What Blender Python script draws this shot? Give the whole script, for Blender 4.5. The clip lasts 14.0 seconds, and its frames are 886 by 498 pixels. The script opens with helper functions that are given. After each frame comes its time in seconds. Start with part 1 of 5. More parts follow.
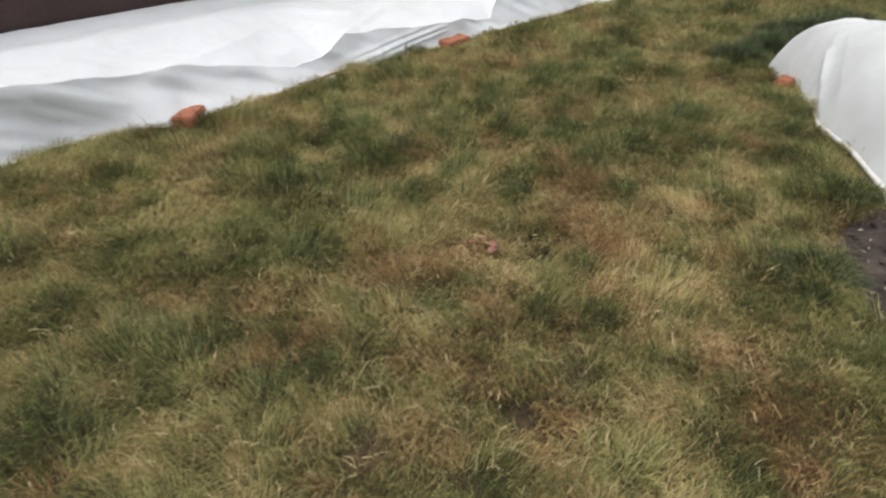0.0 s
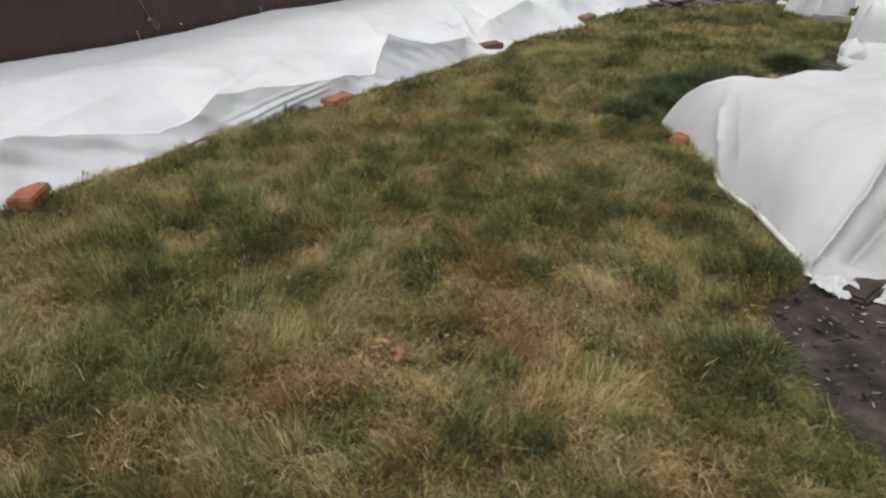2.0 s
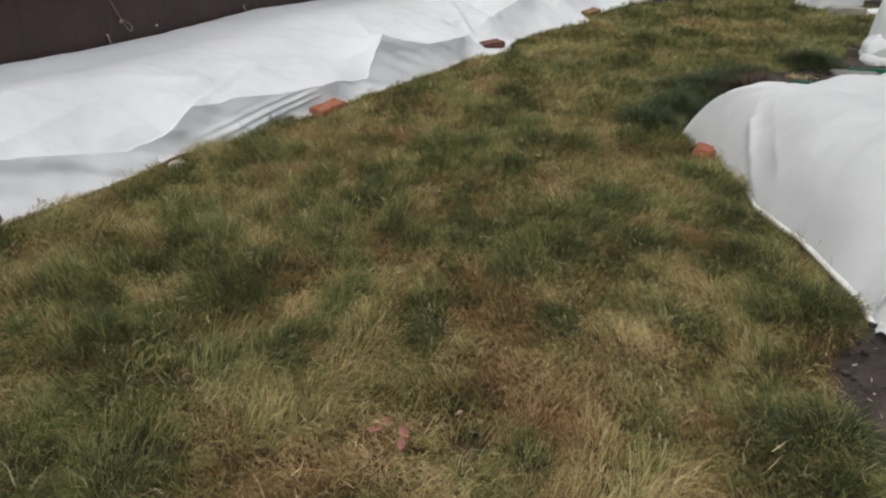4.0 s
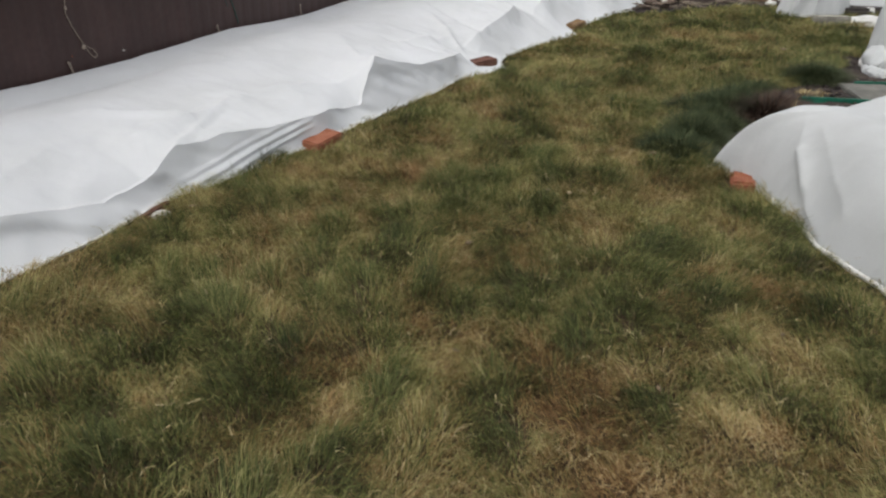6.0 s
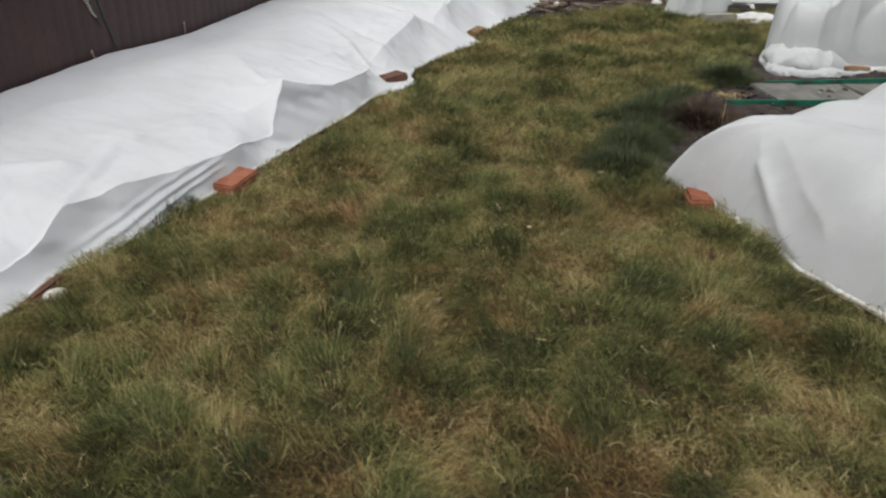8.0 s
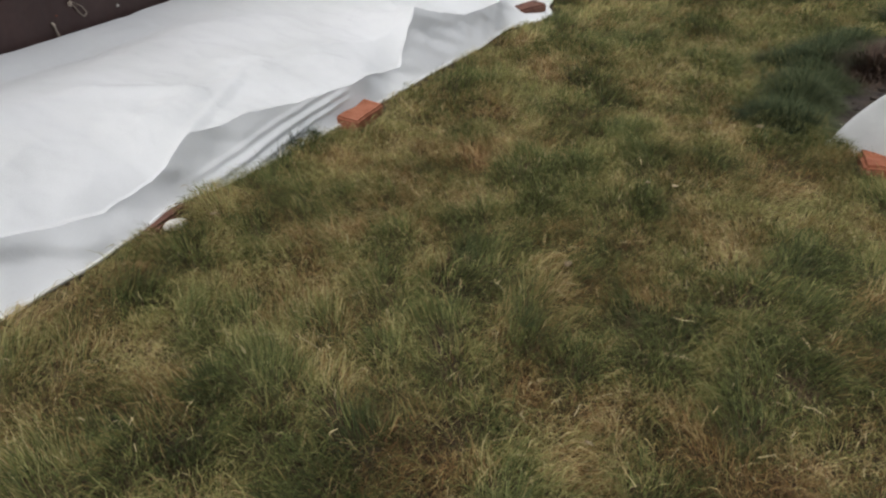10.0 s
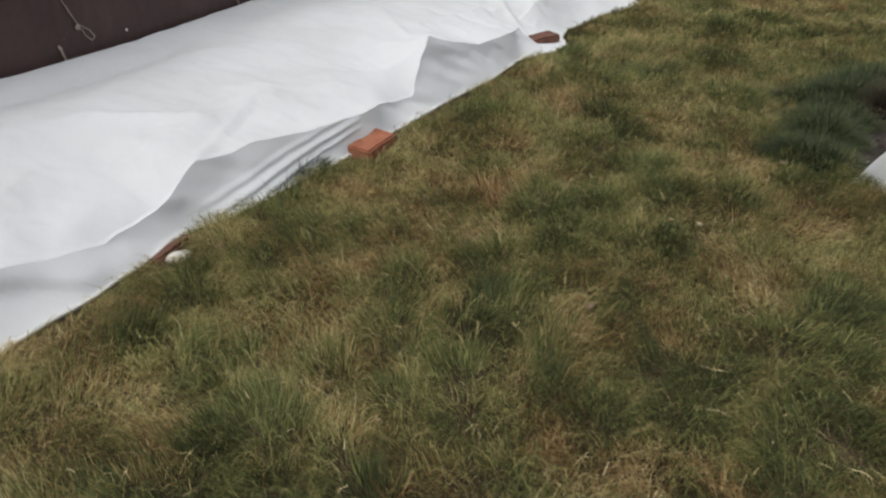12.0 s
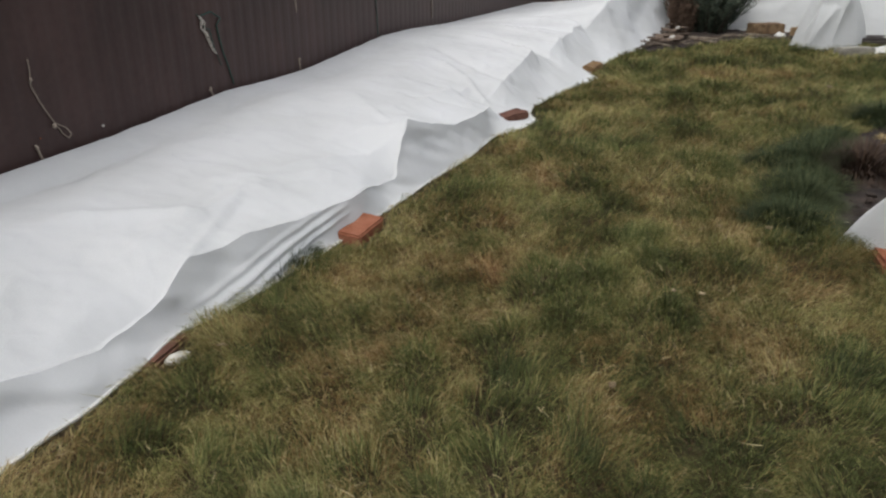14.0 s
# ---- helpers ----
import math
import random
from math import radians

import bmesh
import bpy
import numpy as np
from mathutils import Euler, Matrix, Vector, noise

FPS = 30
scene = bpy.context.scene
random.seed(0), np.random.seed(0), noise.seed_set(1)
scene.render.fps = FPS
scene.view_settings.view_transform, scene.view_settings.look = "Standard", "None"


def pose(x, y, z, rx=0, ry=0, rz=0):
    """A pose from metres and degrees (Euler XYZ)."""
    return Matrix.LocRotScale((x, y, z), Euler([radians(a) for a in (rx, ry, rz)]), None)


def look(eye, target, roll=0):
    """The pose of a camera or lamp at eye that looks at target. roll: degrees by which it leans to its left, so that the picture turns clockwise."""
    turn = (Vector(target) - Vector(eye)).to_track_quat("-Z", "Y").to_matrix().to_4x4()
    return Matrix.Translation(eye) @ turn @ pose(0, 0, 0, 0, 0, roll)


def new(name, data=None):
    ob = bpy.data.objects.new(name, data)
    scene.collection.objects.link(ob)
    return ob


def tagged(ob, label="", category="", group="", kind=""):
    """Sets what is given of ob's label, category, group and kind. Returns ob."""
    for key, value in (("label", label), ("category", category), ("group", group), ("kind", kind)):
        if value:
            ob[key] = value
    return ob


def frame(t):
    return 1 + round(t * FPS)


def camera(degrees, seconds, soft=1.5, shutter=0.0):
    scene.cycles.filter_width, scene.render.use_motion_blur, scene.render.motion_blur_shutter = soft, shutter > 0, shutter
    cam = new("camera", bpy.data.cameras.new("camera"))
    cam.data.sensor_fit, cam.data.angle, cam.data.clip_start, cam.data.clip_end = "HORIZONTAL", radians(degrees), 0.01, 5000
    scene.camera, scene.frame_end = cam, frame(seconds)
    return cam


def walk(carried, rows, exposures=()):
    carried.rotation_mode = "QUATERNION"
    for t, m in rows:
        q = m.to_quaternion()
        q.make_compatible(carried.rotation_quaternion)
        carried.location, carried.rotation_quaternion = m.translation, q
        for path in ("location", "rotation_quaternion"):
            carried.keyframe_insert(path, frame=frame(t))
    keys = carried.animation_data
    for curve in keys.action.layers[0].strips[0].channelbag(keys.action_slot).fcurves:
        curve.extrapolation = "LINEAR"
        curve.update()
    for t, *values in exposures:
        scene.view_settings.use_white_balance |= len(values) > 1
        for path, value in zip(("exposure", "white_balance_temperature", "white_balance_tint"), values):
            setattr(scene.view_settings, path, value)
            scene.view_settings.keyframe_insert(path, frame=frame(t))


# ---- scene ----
cam = camera(60.7, 14.0, soft=2.25, shutter=0.4)
PATH = [
    (0, (0.115, -0.108, 1.433), (0.081, 1.638, 0.457), 0.1),
    (0.5, (0.196, 0.014, 1.426), (0.194, 1.767, 0.463), 1.5),
    (1, (0.229, 0.084, 1.431), (0.291, 1.82, 0.44), 1.0),
    (1.5, (0.183, 0.176, 1.425), (0.368, 1.935, 0.493), 2.2),
    (2, (0.077, 0.341, 1.431), (0.344, 2.118, 0.554), 2.0),
    (2.2, (0.041, 0.389, 1.418), (0.315, 2.168, 0.547), 1.7),
    (4.3, (0.099, 0.883, 1.413), (0.384, 2.646, 0.514), 1.7),
    (4.5, (0.074, 0.935, 1.407), (0.394, 2.7, 0.52), 1.8),
    (5, (-0.05, 1.103, 1.417), (0.314, 2.864, 0.543), 1.2),
    (5.5, (-0.125, 1.22, 1.414), (0.281, 2.965, 0.525), 2.1),
    (6, (-0.142, 1.346, 1.406), (0.254, 3.097, 0.525), 1.6),
    (6.5, (-0.143, 1.518, 1.406), (0.285, 3.285, 0.573), 0.3),
    (7, (-0.157, 1.631, 1.4), (0.378, 3.336, 0.502), 2.1),
    (7.5, (-0.201, 1.746, 1.399), (0.466, 3.411, 0.513), 2.1),
    (8, (-0.303, 1.881, 1.401), (0.383, 3.546, 0.531), 1.3),
    (8.5, (-0.36, 1.956, 1.398), (0.33, 3.634, 0.556), 1.5),
    (9, (-0.364, 2.016, 1.381), (0.226, 3.681, 0.445), 1.4),
    (9.2, (-0.35, 2.046, 1.374), (0.18, 3.71, 0.399), 1.2),
    (11.3, (-0.208, 2.184, 1.342), (0.104, 3.858, 0.294), 1.2),
    (11.5, (-0.221, 2.202, 1.331), (0.127, 3.878, 0.297), 1.8),
    (12, (-0.285, 2.247, 1.333), (0.087, 3.955, 0.362), 1.6),
    (12.5, (-0.333, 2.285, 1.343), (0.048, 4.018, 0.42), 0.0),
    (13, (-0.386, 2.302, 1.343), (0.033, 4.057, 0.479), -0.4),
    (13.5, (-0.425, 2.318, 1.345), (0.016, 4.081, 0.511), -0.7),
    (14, (-0.442, 2.342, 1.347), (0.06, 4.106, 0.55), 0.1),
]
EXPOSURES = [(0, 0.82), (1, 0.74), (1.8, 0.58), (2.6, 0.47), (8, 0.38), (11.4, 0.45), (12.3, 0.40), (14, 0.29)]
walk(cam, [(t, look(eye, target, roll)) for t, eye, target, roll in PATH], EXPOSURES)

# ---------------------------------------------------------------- light: overcast daylight
SUN_EL, SUN_AZ = radians(68), radians(238)
world = bpy.data.worlds.new("overcast_sky")
scene.world = world
world.use_nodes = True
wn = world.node_tree.nodes
wl = world.node_tree.links
sky = wn.new("ShaderNodeTexSky")
sky.sky_type, sky.sun_disc, sky.sun_elevation, sky.sun_rotation = "NISHITA", False, SUN_EL, SUN_AZ
sky.dust_density, sky.air_density = 4.0, 1.0
hsv = wn.new("ShaderNodeHueSaturation")
hsv.inputs["Saturation"].default_value = 0.3
wl.new(sky.outputs[0], hsv.inputs["Color"])
wl.new(hsv.outputs[0], wn["Background"].inputs["Color"])
wn["Background"].inputs["Strength"].default_value = 0.15
sun_data = bpy.data.lights.new("sun", "SUN")
sun_data.energy, sun_data.angle, sun_data.color = 0.85, radians(50), (0.99, 1.0, 0.995)
sun = new("sun", sun_data)
sun_way = Vector((math.sin(SUN_AZ) * math.cos(SUN_EL), math.cos(SUN_AZ) * math.cos(SUN_EL), math.sin(SUN_EL)))
sun.matrix_world = look(sun_way * 30, (0, 0, 0))


# ---------------------------------------------------------------- materials
def material(name, colours, scale=6.0, rough=0.8, bump=0.3, bump_scale=60.0, metal=0.0, island=0.0, by_object=0.0,
             translucent=0.0, detail=6.0, spread=(0.3, 0.7), distance=0.004, gloss=0.35, crumple_scale=0.0):
    """Colours blended by two noises, with a fine relief; island, by_object: how far each loose piece or object differs."""
    m = bpy.data.materials.new(name)
    m.use_nodes = True
    n, l = m.node_tree.nodes, m.node_tree.links
    bsdf = n["Principled BSDF"]
    place = n.new("ShaderNodeTexCoord").outputs["Object"]
    big, fine = n.new("ShaderNodeTexNoise"), n.new("ShaderNodeTexNoise")
    for tex, sc, de in ((big, scale, detail), (fine, bump_scale, 8.0)):
        tex.inputs["Scale"].default_value, tex.inputs["Detail"].default_value = sc, de
        l.new(place, tex.inputs["Vector"])
    mix = n.new("ShaderNodeMath")
    mix.operation = "MULTIPLY_ADD"
    l.new(fine.outputs[0], mix.inputs[0])
    mix.inputs[1].default_value = 0.35
    l.new(big.outputs[0], mix.inputs[2])
    shift = n.new("ShaderNodeMath")
    shift.operation = "SUBTRACT"
    l.new(mix.outputs[0], shift.inputs[0])
    shift.inputs[1].default_value = 0.175
    last = shift.outputs[0]
    for amount, node, out in ((island, "ShaderNodeNewGeometry", "Random Per Island"), (by_object, "ShaderNodeObjectInfo", "Random")):
        if amount:
            rnd = n.new("ShaderNodeMath")
            rnd.operation = "MULTIPLY_ADD"
            l.new(n.new(node).outputs[out], rnd.inputs[0])
            rnd.inputs[1].default_value = amount
            off = n.new("ShaderNodeMath")
            off.operation = "SUBTRACT"
            l.new(last, off.inputs[0])
            off.inputs[1].default_value = amount / 2
            l.new(off.outputs[0], rnd.inputs[2])
            last = rnd.outputs[0]
    ramp = n.new("ShaderNodeValToRGB")
    l.new(last, ramp.inputs[0])
    el = ramp.color_ramp.elements
    while len(el) < len(colours):
        el.new(0.5)
    for i, c in enumerate(colours):
        el[i].position = spread[0] + (spread[1] - spread[0]) * i / max(1, len(colours) - 1)
        el[i].color = (*c, 1)
    l.new(ramp.outputs[0], bsdf.inputs["Base Color"])
    bsdf.inputs["Roughness"].default_value = rough
    bsdf.inputs["Metallic"].default_value = metal
    bsdf.inputs["Specular IOR Level"].default_value = gloss
    if bump:
        b = n.new("ShaderNodeBump")
        b.inputs["Strength"].default_value, b.inputs["Distance"].default_value = bump, distance
        l.new(fine.outputs[0], b.inputs["Height"])
        l.new(b.outputs[0], bsdf.inputs["Normal"])
    if crumple_scale:
        warp = n.new("ShaderNodeTexNoise")
        warp.inputs["Scale"].default_value, warp.inputs["Detail"].default_value = crumple_scale * 0.6, 3.0
        l.new(place, warp.inputs["Vector"])
        add = n.new("ShaderNodeMixRGB")
        add.blend_type = "ADD"
        add.inputs[0].default_value = 0.35
        l.new(place, add.inputs[1])
        l.new(warp.outputs["Color"], add.inputs[2])
        cells = n.new("ShaderNodeTexVoronoi")
        cells.inputs["Scale"].default_value = crumple_scale
        l.new(add.outputs[0], cells.inputs["Vector"])
        b2 = n.new("ShaderNodeBump")
        b2.inputs["Strength"].default_value, b2.inputs["Distance"].default_value = 0.28, 0.05
        small = n.new("ShaderNodeTexVoronoi")
        small.inputs["Scale"].default_value = crumple_scale * 3.1
        l.new(add.outputs[0], small.inputs["Vector"])
        both = n.new("ShaderNodeMath")
        both.operation = "MULTIPLY_ADD"
        l.new(small.outputs["Distance"], both.inputs[0])
        both.inputs[1].default_value = 0.22
        l.new(cells.outputs["Distance"], both.inputs[2])
        l.new(both.outputs[0], b2.inputs["Height"])
        l.new(b2.outputs[0], b.inputs["Normal"])
    if translucent:
        tr, mx = n.new("ShaderNodeBsdfTranslucent"), n.new("ShaderNodeMixShader")
        l.new(ramp.outputs[0], tr.inputs["Color"])
        if crumple_scale:
            l.new(b.outputs[0], tr.inputs["Normal"])
        mx.inputs[0].default_value = translucent
        l.new(bsdf.outputs[0], mx.inputs[1])
        l.new(tr.outputs[0], mx.inputs[2])
        l.new(mx.outputs[0], n["Material Output"].inputs["Surface"])
    return m


M_GROUND = material("thatch_and_soil", [(0.026, 0.017, 0.010), (0.060, 0.040, 0.020), (0.105, 0.072, 0.036)], 3.0, 0.95, 1.0, 45, distance=0.02)
M_SOIL = material("garden_soil", [(0.010, 0.007, 0.006), (0.022, 0.0155, 0.0125), (0.039, 0.028, 0.022), (0.066, 0.049, 0.038)], 7.0, 0.95, 1.0, 70, distance=0.012)
M_STRAW = material("dry_grass", [(0.139, 0.079, 0.028), (0.271, 0.179, 0.070), (0.382, 0.286, 0.121), (0.566, 0.473, 0.243)], 2.5, 0.6, 0, island=0.42, translucent=0.45, gloss=0.25)
M_THATCH = material("russet_thatch", [(0.135, 0.073, 0.029), (0.254, 0.148, 0.063), (0.370, 0.245, 0.110), (0.528, 0.416, 0.217)], 2.5, 0.65, 0, island=0.42, translucent=0.15, gloss=0.2)
M_OLIVE = material("olive_grass", [(0.074, 0.071, 0.024), (0.164, 0.150, 0.052), (0.263, 0.235, 0.087), (0.432, 0.388, 0.161)], 2.5, 0.6, 0, island=0.42, translucent=0.45, gloss=0.25)
M_GREEN = material("green_grass", [(0.051, 0.066, 0.019), (0.110, 0.128, 0.039), (0.179, 0.196, 0.063), (0.297, 0.299, 0.112)], 2.5, 0.55, 0, island=0.42, translucent=0.45, gloss=0.22)
M_DARK = material("dark_green_grass", [(0.031, 0.042, 0.015), (0.063, 0.079, 0.026), (0.103, 0.119, 0.042), (0.170, 0.182, 0.068)], 2.5, 0.55, 0, island=0.42, translucent=0.45, gloss=0.2)
# decayed thatch, coloured darker to stand for shade between the blades
M_SHADE_THATCH = material("shaded_decayed_thatch", [(0.022, 0.015, 0.009), (0.046, 0.031, 0.017), (0.080, 0.056, 0.030), (0.130, 0.096, 0.052)], 2.5, 0.8, 0, island=0.6, gloss=0.1)
M_COARSE = material("coarse_dark_grass", [(0.020, 0.031, 0.014), (0.039, 0.052, 0.024), (0.064, 0.078, 0.037), (0.105, 0.118, 0.058)], 2.5, 0.65, 0, island=0.6, translucent=0.12, gloss=0.06)
M_FLEECE = material("white_fleece", [(0.69, 0.70, 0.695), (0.745, 0.755, 0.755), (0.78, 0.79, 0.795)], 2.2, 0.75, 0.25, 180, translucent=0.28, distance=0.002, crumple_scale=3.2)
M_FLEECE_DIRTY = material("soiled_white_fleece", [(0.55, 0.54, 0.49), (0.70, 0.69, 0.65), (0.78, 0.78, 0.76)], 6.0, 0.8, 0.3, 160, translucent=0.25, distance=0.002, crumple_scale=3.0)
# greyer copy of M_FLEECE: these covers' lower brightness is put into the colour
M_FLEECE_DIMMED = material("dimmed_off_white_fleece", [(0.57, 0.58, 0.565), (0.62, 0.63, 0.62), (0.67, 0.68, 0.67)], 2.2, 0.75, 0.25, 180, translucent=0.35, distance=0.002, crumple_scale=3.0)
M_FLEECE_GREY = material("greyer_end_fleece", [(0.40, 0.405, 0.39), (0.47, 0.475, 0.46), (0.53, 0.535, 0.52)], 5.0, 0.75, 0.3, 160, translucent=0.3, distance=0.002, crumple_scale=4.0)
M_FENCE = material("brown_painted_metal", [(0.034, 0.0185, 0.0165), (0.047, 0.0255, 0.0225), (0.062, 0.034, 0.030)], 1.6, 0.5, 0.08, 30)
M_POST = material("brown_post_metal", [(0.025, 0.015, 0.013), (0.04, 0.024, 0.02)], 3.0, 0.5, 0.05, 40)
M_BRICK = material("red_brick", [(0.180, 0.055, 0.027), (0.232, 0.080, 0.040), (0.285, 0.110, 0.062)], 14.0, 0.9, 0.8, 120, by_object=0.25)
M_BRICK_DARK = material("dark_worn_brick", [(0.072, 0.032, 0.022), (0.122, 0.054, 0.036), (0.158, 0.079, 0.054)], 14.0, 0.9, 0.8, 120)
M_BRICK_DARKEST = material("very_dark_brick", [(0.018, 0.013, 0.010), (0.036, 0.024, 0.018), (0.072, 0.045, 0.033)], 14.0, 0.9, 0.8, 120)
M_BRICK_OCHRE = material("ochre_brick", [(0.106, 0.062, 0.030), (0.169, 0.103, 0.048), (0.237, 0.150, 0.073)], 14.0, 0.9, 0.8, 120)
M_STONE_W = material("white_stone", [(0.42, 0.40, 0.35), (0.62, 0.60, 0.55)], 20.0, 0.85, 0.6, 90)
M_STONE = material("flat_grey_stone", [(0.05, 0.034, 0.024), (0.10, 0.070, 0.050), (0.18, 0.135, 0.10)], 12.0, 0.9, 0.8, 80, by_object=0.4)
M_CONCRETE = material("grey_concrete", [(0.077, 0.073, 0.063), (0.122, 0.117, 0.101), (0.169, 0.158, 0.137)], 9.0, 0.9, 0.6, 90)
M_KERB = material("lichened_concrete", [(0.16, 0.15, 0.125), (0.26, 0.245, 0.205), (0.34, 0.32, 0.27)], 7.0, 0.9, 0.7, 70)
M_WOOD = material("weathered_wood", [(0.12, 0.075, 0.04), (0.22, 0.145, 0.08), (0.30, 0.21, 0.12)], 11.0, 0.85, 0.6, 60, by_object=0.3)
M_WOOD_DARK = material("dark_wet_wood", [(0.035, 0.03, 0.028), (0.07, 0.06, 0.052)], 9.0, 0.8, 0.6, 60)
M_GREEN_PLASTIC = material("green_plastic", [(0.03, 0.035, 0.022), (0.008, 0.085, 0.052), (0.014, 0.125, 0.075), (0.04, 0.14, 0.09)], 5.0, 0.45, 0.2, 60)
M_TWINE = material("jute_twine", [(0.22, 0.18, 0.14), (0.38, 0.32, 0.26)], 40.0, 0.95, 0.5, 200)
M_ROPE = material("pale_frayed_rope", [(0.30, 0.27, 0.23), (0.58, 0.54, 0.48)], 60.0, 0.95, 0.6, 220)
M_CORD = material("green_cord", [(0.02, 0.05, 0.04), (0.05, 0.10, 0.08)], 40.0, 0.8, 0.3, 200)
M_CHIP = material("pale_chips", [(0.14, 0.10, 0.07), (0.28, 0.22, 0.16), (0.46, 0.41, 0.33)], 30.0, 0.85, 0, island=0.8)
M_STALK = material("bleached_straw", [(0.20, 0.14, 0.062), (0.31, 0.235, 0.11), (0.44, 0.36, 0.20)], 30.0, 0.8, 0, island=0.8, gloss=0.2)
M_CLAY = material("terracotta_shard", [(0.17, 0.070, 0.052), (0.27, 0.125, 0.095)], 25.0, 0.9, 0.5, 120)
M_LEAF = material("dead_leaf", [(0.14, 0.10, 0.055), (0.30, 0.235, 0.14)], 20.0, 0.8, 0.2, 80, by_object=0.5)
M_JUNIPER = material("juniper_green", [(0.024, 0.036, 0.024), (0.052, 0.070, 0.046), (0.098, 0.118, 0.078)], 8.0, 0.7, 0, island=0.8)
M_HEATHER = material("brown_heather", [(0.068, 0.040, 0.027), (0.104, 0.065, 0.042), (0.144, 0.095, 0.062)], 8.0, 0.8, 0, island=0.8)
M_HEATHER_DARK = material("dark_heather", [(0.020, 0.012, 0.008), (0.042, 0.025, 0.016), (0.080, 0.047, 0.029)], 8.0, 0.8, 0, island=0.7)
M_STICK = material("grey_dry_wood", [(0.10, 0.075, 0.055), (0.20, 0.16, 0.12), (0.32, 0.27, 0.21)], 14.0, 0.85, 0.4, 80)
M_BARK = material("brown_bark", [(0.035, 0.024, 0.017), (0.07, 0.05, 0.036)], 20.0, 0.9, 0.6, 80)


# ---------------------------------------------------------------- building helpers
def mesh_from(name, verts, faces, mat, smooth=True):
    me = bpy.data.meshes.new(name)
    me.from_pydata([tuple(v) for v in verts], [], faces)
    me.update()
    me.materials.append(mat)
    if smooth:
        me.polygons.foreach_set("use_smooth", [True] * len(me.polygons))
    return me


def empty(name, at, label="", category="", group="", kind=""):
    ob = new(name)
    ob.empty_display_size = 0.1
    ob.location = at
    return tagged(ob, label, category, group, kind)


def part(name, me, parent, label="", m=None):
    """A mesh, in the parent's own space (or placed there by m), as a part of the parent."""
    ob = new(name, me)
    ob.parent = parent
    if m is not None:
        ob.matrix_basis = m
    if label:
        tagged(ob, label)
    return ob


def bm_mesh(name, bm, mat, smooth=False):
    me = bpy.data.meshes.new(name)
    bm.to_mesh(me)
    bm.free()
    me.materials.append(mat)
    if smooth:
        me.polygons.foreach_set("use_smooth", [True] * len(me.polygons))
    return me


def worn_block(name, size, mat, bevel=0.006, wear=0.003, cuts=3, seed=0):
    """A block with worn, rounded edges and uneven faces, standing on z = 0."""
    bm = bmesh.new()
    bmesh.ops.create_cube(bm, size=1)
    bmesh.ops.scale(bm, vec=size, verts=bm.verts)
    bmesh.ops.bevel(bm, geom=list(bm.edges), offset=bevel, segments=2, affect="EDGES")
    if cuts:
        long = [e for e in bm.edges if e.calc_length() > max(size) * 0.3]
        bmesh.ops.subdivide_edges(bm, edges=long, cuts=cuts, use_grid_fill=True)
    for v in bm.verts:
        v.co += noise.noise_vector(v.co * 18 + Vector((seed * 7.1, 0, 0))) * wear
        v.co.z += size[2] / 2
    return bm_mesh(name, bm, mat, False)


def pebble(name, size, mat, seed=0, rough=0.25, detail=2):
    bm = bmesh.new()
    bmesh.ops.create_icosphere(bm, subdivisions=detail, radius=0.5)
    for v in bm.verts:
        v.co *= 1 + rough * noise.noise(v.co * 2.3 + Vector((seed * 3.7, seed, 0)))
        v.co = Vector((v.co.x * size[0], v.co.y * size[1], max(-0.42, v.co.z) * size[2] + 0.42 * size[2]))
    return bm_mesh(name, bm, mat, True)


def tube(name, points, radius, mat, sides=6):
    """A cord or bar along points."""
    pts = [Vector(p) for p in points]
    verts, faces = [], []
    for i, p in enumerate(pts):
        way = (pts[min(i + 1, len(pts) - 1)] - pts[max(i - 1, 0)]).normalized()
        side = way.cross(Vector((0.31, 0.17, 0.93))).normalized()
        up = side.cross(way)
        r = radius(i / (len(pts) - 1)) if callable(radius) else radius
        verts += [p + (side * math.cos(a) + up * math.sin(a)) * r for a in (2 * math.pi * k / sides for k in range(sides))]
    for i in range(len(pts) - 1):
        for k in range(sides):
            a, b = i * sides + k, i * sides + (k + 1) % sides
            faces.append((a, b, b + sides, a + sides))
    faces += [tuple(range(sides))[::-1], tuple(range(len(verts) - sides, len(verts)))]
    return mesh_from(name, verts, faces, mat)


def rail(knots):
    """Piecewise linear values along the first column of knots."""
    ks = [k[0] for k in knots]
    return lambda s: [float(np.interp(s, ks, [k[i] for k in knots])) for i in range(1, len(knots[0]))]


# The fence's own directions: s runs along its foot, d is the way out from it over the lawn.
F0, FD = Vector((-0.526, 7.172, 0)), Vector((0.578, 0.816, 0)).normalized()
FN = Vector((FD.y, -FD.x, 0))


def F(s, d, z=0.0):
    return F0 + FD * s + FN * d + Vector((0, 0, z))


def to_sd(x, y):
    rx, ry = x - F0.x, y - F0.y
    return rx * FD.x + ry * FD.y, rx * FN.x + ry * FN.y


